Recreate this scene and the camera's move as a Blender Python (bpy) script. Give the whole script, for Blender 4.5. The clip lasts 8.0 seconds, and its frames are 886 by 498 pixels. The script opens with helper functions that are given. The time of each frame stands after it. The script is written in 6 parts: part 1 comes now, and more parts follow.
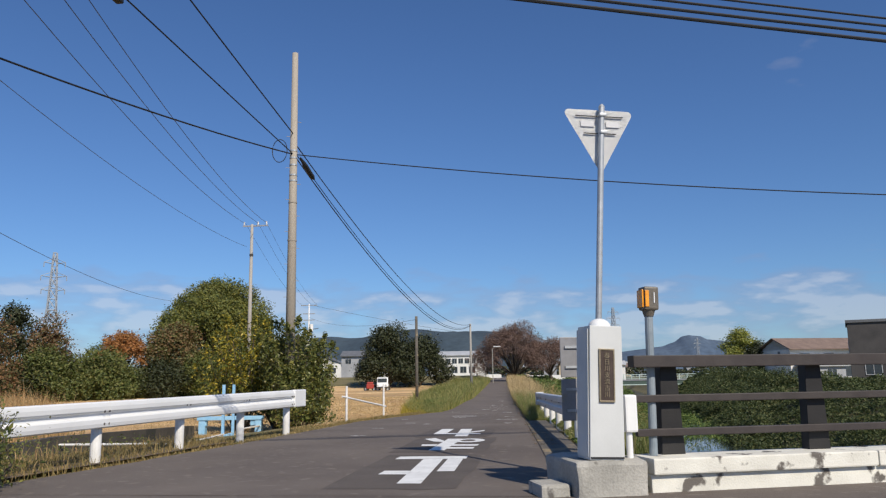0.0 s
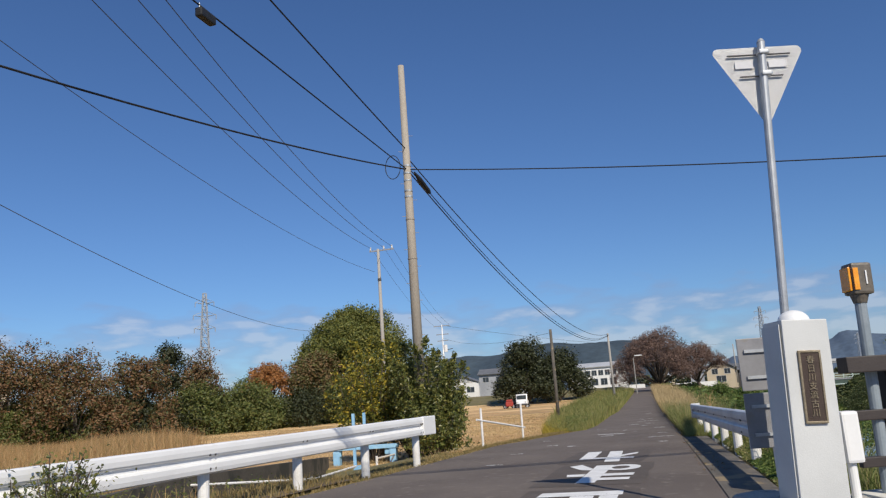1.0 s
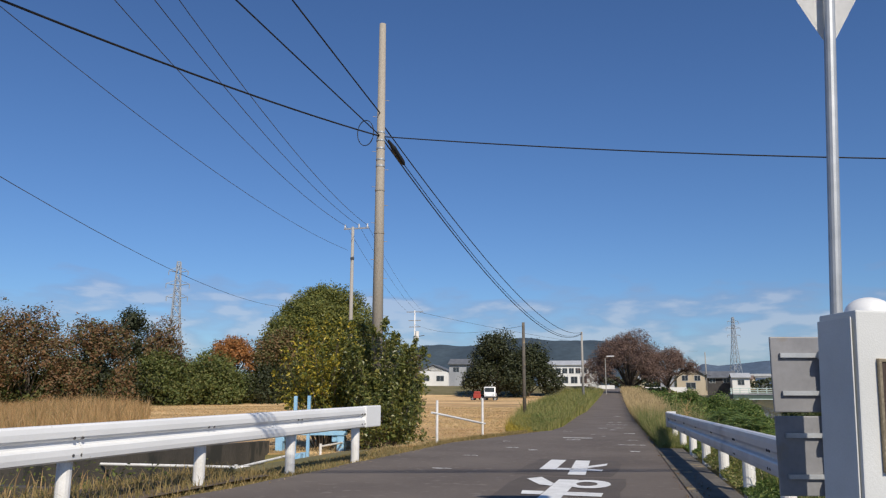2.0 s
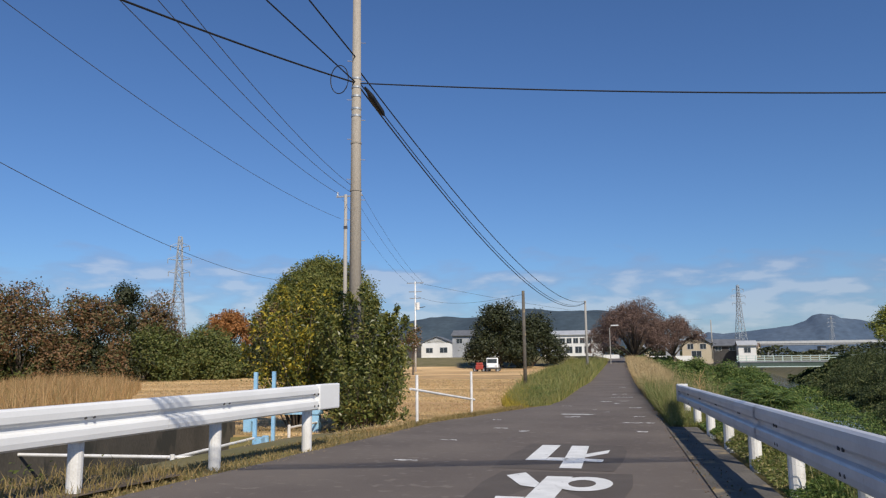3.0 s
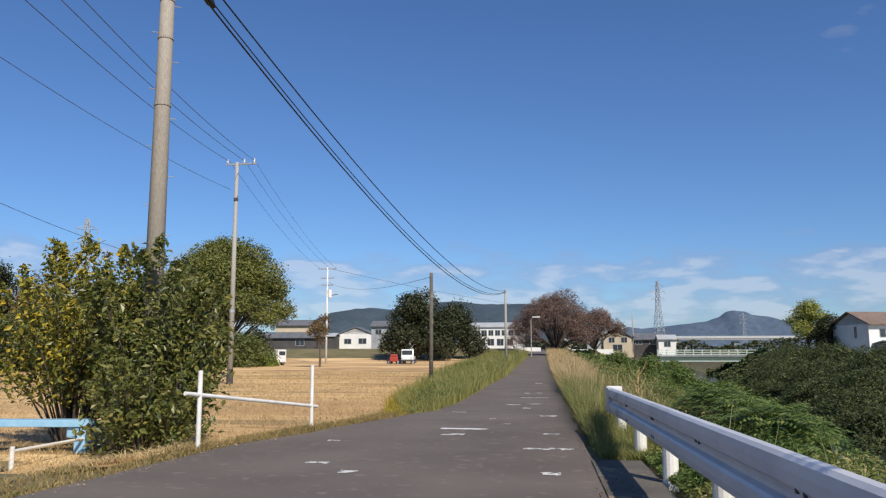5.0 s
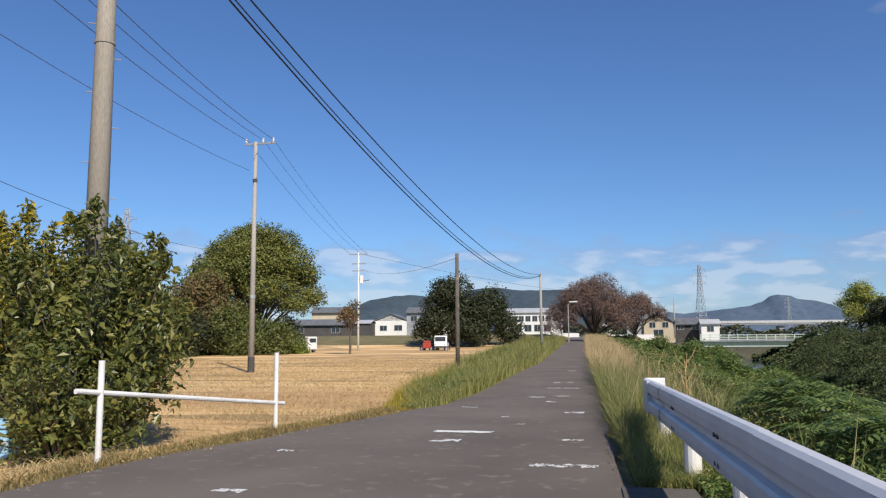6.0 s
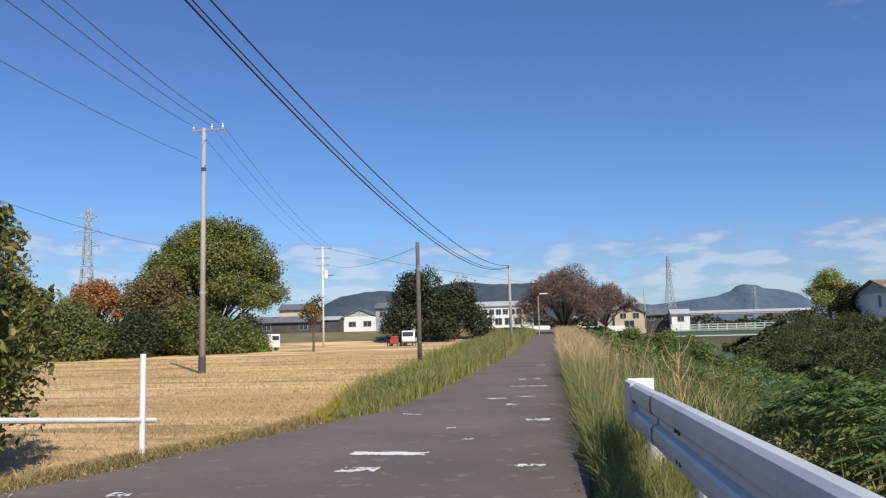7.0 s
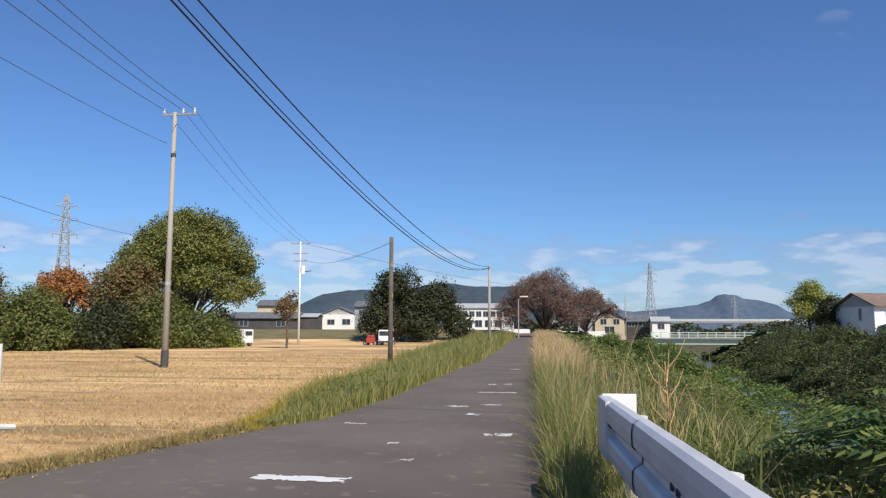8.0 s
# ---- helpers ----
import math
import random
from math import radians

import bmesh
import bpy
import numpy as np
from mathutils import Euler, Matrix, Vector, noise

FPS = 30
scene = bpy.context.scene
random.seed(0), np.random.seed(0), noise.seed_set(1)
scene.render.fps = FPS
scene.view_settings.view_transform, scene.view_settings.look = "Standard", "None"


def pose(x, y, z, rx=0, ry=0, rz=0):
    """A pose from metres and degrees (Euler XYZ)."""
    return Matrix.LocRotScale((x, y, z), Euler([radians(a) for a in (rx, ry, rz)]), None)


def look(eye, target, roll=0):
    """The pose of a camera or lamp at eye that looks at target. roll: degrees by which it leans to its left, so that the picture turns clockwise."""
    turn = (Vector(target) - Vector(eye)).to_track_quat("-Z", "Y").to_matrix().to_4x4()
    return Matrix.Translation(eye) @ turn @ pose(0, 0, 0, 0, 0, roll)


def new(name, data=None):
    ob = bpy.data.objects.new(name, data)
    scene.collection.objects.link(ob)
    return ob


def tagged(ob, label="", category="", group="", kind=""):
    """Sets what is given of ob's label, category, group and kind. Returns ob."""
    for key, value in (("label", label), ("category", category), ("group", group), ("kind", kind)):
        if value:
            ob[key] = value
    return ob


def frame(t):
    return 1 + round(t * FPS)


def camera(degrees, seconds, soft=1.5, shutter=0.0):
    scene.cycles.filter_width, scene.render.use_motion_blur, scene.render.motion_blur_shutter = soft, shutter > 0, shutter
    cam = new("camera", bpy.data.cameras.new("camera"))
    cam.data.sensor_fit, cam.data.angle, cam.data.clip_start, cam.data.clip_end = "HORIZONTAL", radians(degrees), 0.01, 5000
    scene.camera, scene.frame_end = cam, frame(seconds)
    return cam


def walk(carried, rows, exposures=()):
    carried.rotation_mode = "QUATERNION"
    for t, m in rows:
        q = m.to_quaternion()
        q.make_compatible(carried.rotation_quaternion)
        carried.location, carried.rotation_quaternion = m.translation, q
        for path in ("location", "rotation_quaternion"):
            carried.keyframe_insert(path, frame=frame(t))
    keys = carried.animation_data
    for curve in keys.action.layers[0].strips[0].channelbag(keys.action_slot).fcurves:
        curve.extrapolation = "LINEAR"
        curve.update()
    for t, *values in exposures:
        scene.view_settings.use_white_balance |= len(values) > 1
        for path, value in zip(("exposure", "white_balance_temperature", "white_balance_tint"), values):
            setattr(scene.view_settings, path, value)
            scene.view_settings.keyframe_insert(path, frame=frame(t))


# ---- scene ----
cam = camera(59.8, 8.0, soft=1.25)
PATH = [
    (0, (0.507, -0.296, 0.879), (0.256, 1.661, 1.215), -0.9),
    (0.2, (0.473, -0.099, 0.860), (0.083, 1.834, 1.198), 2.2),
    (0.3, (0.431, 0.019, 0.875), (-0.134, 1.910, 1.202), 4.1),
    (0.5, (0.412, 0.311, 0.925), (-0.581, 2.024, 1.211), 8.1),
    (0.6, (0.418, 0.455, 0.923), (-0.704, 2.087, 1.203), 7.6),
    (0.7, (0.395, 0.630, 0.923), (-0.743, 2.246, 1.228), 6.0),
    (0.8, (0.334, 0.767, 0.927), (-0.683, 2.453, 1.272), 2.8),
    (0.9, (0.317, 0.992, 0.945), (-0.487, 2.783, 1.324), -0.8),
    (1, (0.297, 1.224, 0.961), (-0.273, 3.101, 1.352), -4.0),
    (1.2, (0.258, 1.638, 0.979), (-0.106, 3.567, 1.361), -4.8),
    (1.4, (0.226, 1.999, 0.972), (-0.222, 3.911, 1.351), -2.2),
    (1.5, (0.216, 2.195, 0.999), (-0.269, 4.096, 1.379), -1.4),
    (1.7, (0.158, 2.561, 1.003), (-0.365, 4.454, 1.377), 0.3),
    (2.8, (-0.001, 4.985, 1.026), (-0.538, 6.890, 1.318), -0.6),
    (3, (-0.023, 5.479, 1.034), (-0.562, 7.384, 1.322), -0.6),
    (3.5, (-0.145, 6.874, 1.026), (-0.681, 8.781, 1.300), -0.7),
    (4, (-0.169, 8.360, 1.036), (-0.582, 10.298, 1.313), -2.2),
    (4.2, (-0.137, 8.918, 1.036), (-0.496, 10.866, 1.315), -2.5),
    (5.3, (-0.033, 12.282, 0.962), (-0.419, 14.227, 1.218), 0.9),
    (5.5, (0.015, 12.703, 0.955), (-0.412, 14.642, 1.198), 0.6),
    (6, (0.018, 14.166, 0.941), (-0.436, 16.100, 1.174), -0.4),
    (6.5, (-0.008, 15.415, 0.909), (-0.447, 17.355, 1.127), -0.9),
    (7, (-0.016, 16.632, 0.903), (-0.397, 18.584, 1.122), -1.5),
    (7.5, (0.029, 17.395, 0.879), (-0.280, 19.359, 1.093), -1.4),
    (8, (0.063, 18.204, 0.866), (-0.276, 20.163, 1.087), 0.2),
]
EXPOSURES = [(0, -0.08), (0.5, -0.1), (1.5, -0.14), (3.5, -0.08), (5.5, 0.1), (8, 0.17)]
walk(cam, [(t, look(eye, target, roll)) for t, eye, target, roll in PATH], EXPOSURES)

# ---- sky, sun ----
SUN = Vector((0.60, -0.80, 0.0)).normalized() * math.cos(radians(41)) + Vector((0, 0, math.sin(radians(41))))
world = bpy.data.worlds.new("sky")
scene.world = world
world.use_nodes = True
wn, wl = world.node_tree.nodes, world.node_tree.links
wbg = wn["Background"]
sky = wn.new("ShaderNodeTexSky")
sky.sky_type = "NISHITA"
sky.sun_disc = False
sky.sun_elevation = radians(41)
sky.sun_rotation = math.atan2(SUN.x, SUN.y)
sky.air_density, sky.dust_density, sky.ozone_density = 1.0, 0.35, 2.2
# low cloud banks along the horizon and a few small puffs higher up
wco = wn.new("ShaderNodeTexCoord")
wsep = wn.new("ShaderNodeSeparateXYZ")
wl.new(wco.outputs["Generated"], wsep.inputs[0])
wmap = wn.new("ShaderNodeMapping")
wmap.inputs["Scale"].default_value = (8.0, 8.0, 27.0)
wl.new(wco.outputs["Generated"], wmap.inputs[0])
wno = wn.new("ShaderNodeTexNoise")
wno.inputs["Scale"].default_value = 1.5
wno.inputs["Detail"].default_value = 7
wno.inputs["Roughness"].default_value = 0.48
wl.new(wmap.outputs[0], wno.inputs[0])
wband = wn.new("ShaderNodeValToRGB")
wband.color_ramp.elements[0].position, wband.color_ramp.elements[0].color = 0.0, (0.40, 0.40, 0.40, 1)
wband.color_ramp.elements[1].position, wband.color_ramp.elements[1].color = 0.160, (0, 0, 0, 1)
for _p, _v in ((0.03, 0.45), (0.085, 0.45), (0.115, 0.40)):
    _e = wband.color_ramp.elements.new(_p)
    _e.color = (_v, _v, _v, 1)
wl.new(wsep.outputs["Z"], wband.inputs[0])
# one small cloud higher up
wdot = wn.new("ShaderNodeVectorMath")
wdot.operation = "DISTANCE"
wl.new(wco.outputs["Generated"], wdot.inputs[0])
wdot.inputs[1].default_value = Vector((0.300, 0.887, 0.351)).normalized()
wpuff = wn.new("ShaderNodeMapRange")
wpuff.inputs["From Min"].default_value, wpuff.inputs["From Max"].default_value = 0.0, 0.055
wpuff.inputs["To Min"].default_value, wpuff.inputs["To Max"].default_value = 0.36, 0.0
wl.new(wdot.outputs["Value"], wpuff.inputs[0])
wadd0 = wn.new("ShaderNodeMath")
wadd0.operation = "ADD"
wl.new(wband.outputs[0], wadd0.inputs[0])
wl.new(wpuff.outputs[0], wadd0.inputs[1])
wadd = wn.new("ShaderNodeMath")
wadd.operation = "ADD"
wl.new(wno.outputs[0], wadd.inputs[0])
wl.new(wadd0.outputs[0], wadd.inputs[1])
wramp = wn.new("ShaderNodeValToRGB")
wramp.color_ramp.elements[0].position, wramp.color_ramp.elements[0].color = 0.76, (0, 0, 0, 1)
wramp.color_ramp.elements[1].position, wramp.color_ramp.elements[1].color = 1.12, (0.48, 0.48, 0.48, 1)
wl.new(wadd.outputs[0], wramp.inputs[0])
wcol = wn.new("ShaderNodeValToRGB")
wcol.color_ramp.elements[0].position, wcol.color_ramp.elements[0].color = 0.90, (2.75, 3.1, 4.5, 1)
wcol.color_ramp.elements[1].position, wcol.color_ramp.elements[1].color = 1.09, (5.4, 5.6, 6.4, 1)
wl.new(wadd.outputs[0], wcol.inputs[0])
wtint = wn.new("ShaderNodeMixRGB")
wtint.blend_type = "MULTIPLY"
wtint.inputs[0].default_value = 1.0
wl.new(sky.outputs[0], wtint.inputs[1])
wtint.inputs[2].default_value = (0.50, 0.70, 0.99, 1)
wmix = wn.new("ShaderNodeMixRGB")
wl.new(wramp.outputs[0], wmix.inputs[0])
wl.new(wtint.outputs[0], wmix.inputs[1])
wl.new(wcol.outputs[0], wmix.inputs[2])
wl.new(wmix.outputs[0], wbg.inputs[0])
wbg.inputs[1].default_value = 0.109

sun_data = bpy.data.lights.new("sun", "SUN")
sun_data.energy, sun_data.angle, sun_data.color = 4.9, radians(0.53), (1.0, 0.91, 0.77)
sun = new("sun", sun_data)
sun.matrix_world = look(SUN * 60, (0, 0, 0))


# ---- materials ----
def mat(name, a, b, scale=4.0, fine=60.0, rough=0.7, bump=0.2, metal=0.0, spots=None, stretch=(1, 1, 1), grain=0.45):
    """Two tones by broad stains, a fine grain over both, relief from the grain; spots: a third tone in small worn patches."""
    m = bpy.data.materials.new(name)
    m.use_nodes = True
    n, l = m.node_tree.nodes, m.node_tree.links
    p = n["Principled BSDF"]
    co = n.new("ShaderNodeTexCoord")
    mp = n.new("ShaderNodeMapping")
    mp.inputs["Scale"].default_value = stretch
    l.new(co.outputs["Object"], mp.inputs[0])
    big, small = n.new("ShaderNodeTexNoise"), n.new("ShaderNodeTexNoise")
    for t, s, d in ((big, scale, 5), (small, fine, 3)):
        t.inputs["Scale"].default_value, t.inputs["Detail"].default_value = s, d
        l.new(mp.outputs[0], t.inputs[0])
    r = n.new("ShaderNodeValToRGB")
    r.color_ramp.elements[0].position, r.color_ramp.elements[0].color = 0.34, (*a, 1)
    r.color_ramp.elements[1].position, r.color_ramp.elements[1].color = 0.66, (*b, 1)
    l.new(big.outputs[0], r.inputs[0])
    g = n.new("ShaderNodeMixRGB")
    g.blend_type = "OVERLAY"
    g.inputs[0].default_value = grain
    l.new(r.outputs[0], g.inputs[1])
    l.new(small.outputs[0], g.inputs[2])
    out = g.outputs[0]
    if spots:
        colour, size, amount = spots
        sp = n.new("ShaderNodeTexNoise")
        sp.inputs["Scale"].default_value, sp.inputs["Detail"].default_value = size, 6
        l.new(mp.outputs[0], sp.inputs[0])
        sr = n.new("ShaderNodeValToRGB")
        sr.color_ramp.elements[0].position, sr.color_ramp.elements[0].color = 1 - amount, (0, 0, 0, 1)
        sr.color_ramp.elements[1].position, sr.color_ramp.elements[1].color = min(1, 1.06 - amount), (1, 1, 1, 1)
        l.new(sp.outputs[0], sr.inputs[0])
        sm = n.new("ShaderNodeMixRGB")
        l.new(sr.outputs[0], sm.inputs[0])
        l.new(out, sm.inputs[1])
        sm.inputs[2].default_value = (*colour, 1)
        out = sm.outputs[0]
    l.new(out, p.inputs["Base Color"])
    p.inputs["Roughness"].default_value, p.inputs["Metallic"].default_value = rough, metal
    if bump:
        bp = n.new("ShaderNodeBump")
        bp.inputs["Strength"].default_value, bp.inputs["Distance"].default_value = bump, 0.01
        l.new(small.outputs[0], bp.inputs["Height"])
        l.new(bp.outputs[0], p.inputs["Normal"])
    return m


def leafmat(name, tones, through_light=0.35, rough=0.55):
    """Leaves: each takes its own tone from the list; thin enough to glow a little against the sun."""
    m = bpy.data.materials.new(name)
    m.use_nodes = True
    n, l = m.node_tree.nodes, m.node_tree.links
    p = n["Principled BSDF"]
    ge = n.new("ShaderNodeNewGeometry")
    r = n.new("ShaderNodeValToRGB")
    el = r.color_ramp.elements
    while len(el) < len(tones):
        el.new(0.5)
    for i, c in enumerate(tones):
        el[i].position, el[i].color = i / max(1, len(tones) - 1), (*c, 1)
    l.new(ge.outputs["Random Per Island"], r.inputs[0])
    l.new(r.outputs[0], p.inputs["Base Color"])
    p.inputs["Roughness"].default_value = rough
    tr = n.new("ShaderNodeBsdfTranslucent")
    l.new(r.outputs[0], tr.inputs[0])
    mx = n.new("ShaderNodeMixShader")
    mx.inputs[0].default_value = through_light
    l.new(p.outputs[0], mx.inputs[1])
    l.new(tr.outputs[0], mx.inputs[2])
    l.new(mx.outputs[0], n["Material Output"].inputs[0])
    return m


M = dict(
    asphalt=mat("asphalt", (0.110, 0.090, 0.077), (0.154, 0.128, 0.108), 0.5, 160, 0.92, 0.6, spots=((0.182, 0.154, 0.130), 6.0, 0.40)),
    patch=mat("asphalt_patch", (0.088, 0.072, 0.061), (0.108, 0.090, 0.076), 2.0, 160, 0.88, 0.5),
    flake=mat("flaking_road_paint", (0.74, 0.73, 0.71), (0.60, 0.59, 0.57), 5, 90, 0.7, 0.3, spots=((0.13, 0.12, 0.11), 22, 0.44)),
    paint=mat("road_paint", (0.80, 0.80, 0.78), (0.68, 0.68, 0.66), 5, 90, 0.65, 0.3, spots=((0.30, 0.29, 0.28), 14, 0.34)),
    worn=mat("worn_road_paint", (0.62, 0.61, 0.59), (0.48, 0.47, 0.45), 5, 90, 0.75, 0.3, spots=((0.12, 0.115, 0.11), 9, 0.52)),
    concrete=mat("concrete", (0.30, 0.29, 0.26), (0.42, 0.40, 0.36), 3, 50, 0.9, 0.5, spots=((0.12, 0.11, 0.10), 5, 0.36), grain=0.28),
    wet_concrete=mat("dark_concrete", (0.16, 0.155, 0.14), (0.24, 0.23, 0.21), 2, 40, 0.85, 0.5, spots=((0.08, 0.075, 0.06), 3, 0.45)),
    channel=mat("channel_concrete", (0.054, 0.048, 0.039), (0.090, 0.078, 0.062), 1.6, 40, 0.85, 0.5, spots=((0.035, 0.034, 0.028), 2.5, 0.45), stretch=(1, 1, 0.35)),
    footing=mat("footing_concrete", (0.085, 0.076, 0.064), (0.135, 0.120, 0.100), 2, 40, 0.9, 0.5, spots=((0.26, 0.2, 0.12), 2.5, 0.42)),
    polecon=mat("pole_concrete", (0.31, 0.272, 0.225), (0.37, 0.33, 0.275), 1.2, 60, 0.85, 0.25, stretch=(1, 1, 0.2)),
    polegrey=mat("far_pole_concrete", (0.30, 0.285, 0.26), (0.37, 0.35, 0.32), 1.2, 40, 0.85, 0.2, stretch=(1, 1, 0.2)),
    white=mat("white_steel_paint", (0.80, 0.80, 0.79), (0.73, 0.73, 0.72), 1.5, 40, 0.38, 0.05, spots=((0.50, 0.47, 0.42), 7, 0.28), grain=0.12),
    # a greyer white, for the river-side guardrail and the sign stickers
    whitegrey=mat("greyish_white_paint", (0.60, 0.60, 0.61), (0.50, 0.50, 0.52), 2, 40, 0.42, 0.05, spots=((0.40, 0.36, 0.30), 6, 0.30), grain=0.12),
    postpaint=mat("post_white_paint", (0.80, 0.79, 0.77), (0.66, 0.64, 0.60), 4, 60, 0.6, 0.1, spots=((0.35, 0.25, 0.17), 9, 0.30)),
    kerbpaint=mat("kerb_white_paint", (0.76, 0.74, 0.66), (0.62, 0.60, 0.53), 3, 60, 0.8, 0.4, spots=((0.13, 0.115, 0.10), 5, 0.42), grain=0.2),
    galv=mat("galvanised_steel", (0.36, 0.38, 0.40), (0.46, 0.48, 0.50), 8, 120, 0.5, 0.05, metal=0.45, grain=0.12),
    signback=mat("sign_back_aluminium", (0.86, 0.855, 0.83), (0.80, 0.79, 0.77), 3, 40, 0.5, 0.03, grain=0.12),
    boardback=mat("sign_board_back", (0.25, 0.25, 0.26), (0.19, 0.19, 0.20), 4, 40, 0.5, 0.05, spots=((0.22, 0.20, 0.18), 5, 0.4), grain=0.12),
    stone=mat("pale_pillar_paint", (0.60, 0.61, 0.60), (0.53, 0.54, 0.53), 2.5, 140, 0.6, 0.15, grain=0.12),
    bronze=mat("bronze_plaque", (0.060, 0.042, 0.034), (0.085, 0.06, 0.048), 12, 120, 0.5, 0.3, metal=0.5),
    bronzerim=mat("bronze_rim", (0.26, 0.21, 0.14), (0.34, 0.28, 0.19), 10, 80, 0.45, 0.2, metal=0.6),
    brown=mat("brown_rail_paint", (0.034, 0.026, 0.024), (0.048, 0.038, 0.034), 6, 60, 0.6, 0.15, spots=((0.2, 0.17, 0.15), 9, 0.25), grain=0.12),
    postblack=mat("black_post_paint", (0.012, 0.011, 0.011), (0.020, 0.018, 0.017), 5, 60, 0.65, 0.15, spots=((0.06, 0.05, 0.045), 9, 0.28), grain=0.12),
    lampcase=mat("lamp_case", (0.11, 0.095, 0.075), (0.15, 0.13, 0.105), 6, 60, 0.5, 0.1),
    orange=mat("amber_lens", (0.75, 0.27, 0.02), (0.85, 0.36, 0.03), 12, 60, 0.25, 0.05),
    bluepole=mat("blue_grey_pipe", (0.20, 0.24, 0.27), (0.27, 0.31, 0.34), 6, 60, 0.5, 0.05, spots=((0.33, 0.3, 0.26), 8, 0.3), grain=0.12),
    blue=mat("sky_blue_paint", (0.24, 0.47, 0.68), (0.32, 0.55, 0.74), 5, 60, 0.5, 0.08, spots=((0.42, 0.40, 0.36), 9, 0.3)),
    black=mat("black_rubber", (0.012, 0.012, 0.014), (0.022, 0.022, 0.024), 6, 40, 0.6, 0.05),
    cable=mat("black_cable", (0.010, 0.011, 0.013), (0.016, 0.016, 0.018), 3, 30, 0.7, 0.0),
    wire=mat("grey_wire", (0.05, 0.055, 0.06), (0.08, 0.085, 0.09), 3, 30, 0.6, 0.0),
    porcelain=mat("white_porcelain", (0.78, 0.78, 0.77), (0.7, 0.7, 0.69), 6, 30, 0.25, 0.0, grain=0.12),
    bark=mat("bark", (0.075, 0.058, 0.043), (0.13, 0.105, 0.08), 3, 30, 0.9, 0.7, stretch=(3, 3, 0.6)),
    earth=mat("earth", (0.085, 0.064, 0.045), (0.135, 0.10, 0.065), 0.8, 30, 0.95, 0.8, spots=((0.22, 0.155, 0.08), 2.2, 0.42)),
    turf=mat("turf", (0.12, 0.11, 0.035), (0.20, 0.16, 0.07), 0.35, 18, 0.95, 0.7, spots=((0.2, 0.16, 0.08), 0.7, 0.42)),
    straw=mat("mown_straw", (0.46, 0.275, 0.120), (0.80, 0.55, 0.27), 0.30, 9, 0.95, 0.9, spots=((0.30, 0.20, 0.085), 0.55, 0.45), stretch=(0.22, 1.0, 1.0), grain=0.6),
    tower=mat("tower_steel", (0.30, 0.33, 0.37), (0.36, 0.39, 0.43), 2, 20, 0.6, 0.0),
    # distance haze is mixed into both hill colours, paler for the farther one
    hill=mat("hazy_wooded_hill", (0.030, 0.050, 0.070), (0.048, 0.072, 0.092), 0.006, 0.05, 0.95, 0.0),
    hazy_ridge=mat("hazy_far_hill", (0.062, 0.095, 0.145), (0.085, 0.12, 0.17), 0.005, 0.05, 0.95, 0.0),
    wallwhite=mat("white_render", (0.78, 0.77, 0.74), (0.70, 0.69, 0.66), 0.6, 12, 0.8, 0.1),
    wallcream=mat("cream_siding", (0.56, 0.47, 0.34), (0.50, 0.42, 0.30), 0.6, 12, 0.8, 0.1),
    wallgrey=mat("grey_siding", (0.36, 0.37, 0.39), (0.29, 0.30, 0.32), 0.6, 12, 0.8, 0.1),
    walldark=mat("dark_boards", (0.050, 0.047, 0.048), (0.075, 0.07, 0.068), 0.8, 12, 0.8, 0.1),
    rooftile=mat("roof_tiles", (0.11, 0.115, 0.125), (0.16, 0.165, 0.175), 1.0, 10, 0.6, 0.2),
    roofbrown=mat("brown_roof_tiles", (0.17, 0.12, 0.095), (0.23, 0.165, 0.13), 1.0, 10, 0.7, 0.2),
    roofpale=mat("pale_metal_roof", (0.48, 0.49, 0.50), (0.40, 0.41, 0.42), 0.6, 8, 0.5, 0.05),
    glass=mat("dark_window_glass", (0.035, 0.045, 0.055), (0.05, 0.06, 0.07), 2, 10, 0.12, 0.0),
    viaduct=mat("viaduct_concrete", (0.28, 0.29, 0.31), (0.24, 0.25, 0.27), 0.05, 1, 0.85, 0.0),
    greenrail=mat("pale_green_rail", (0.52, 0.62, 0.58), (0.45, 0.56, 0.52), 1, 10, 0.6, 0.0),
    greengirder=mat("green_girder_paint", (0.045, 0.075, 0.062), (0.06, 0.095, 0.08), 1, 10, 0.6, 0.0),
    carwhite=mat("white_car_paint", (0.80, 0.80, 0.80), (0.74, 0.74, 0.74), 1, 8, 0.25, 0.0, grain=0.12),
    carred=mat("red_machine_paint", (0.40, 0.05, 0.035), (0.30, 0.045, 0.03), 2, 10, 0.4, 0.05),
)
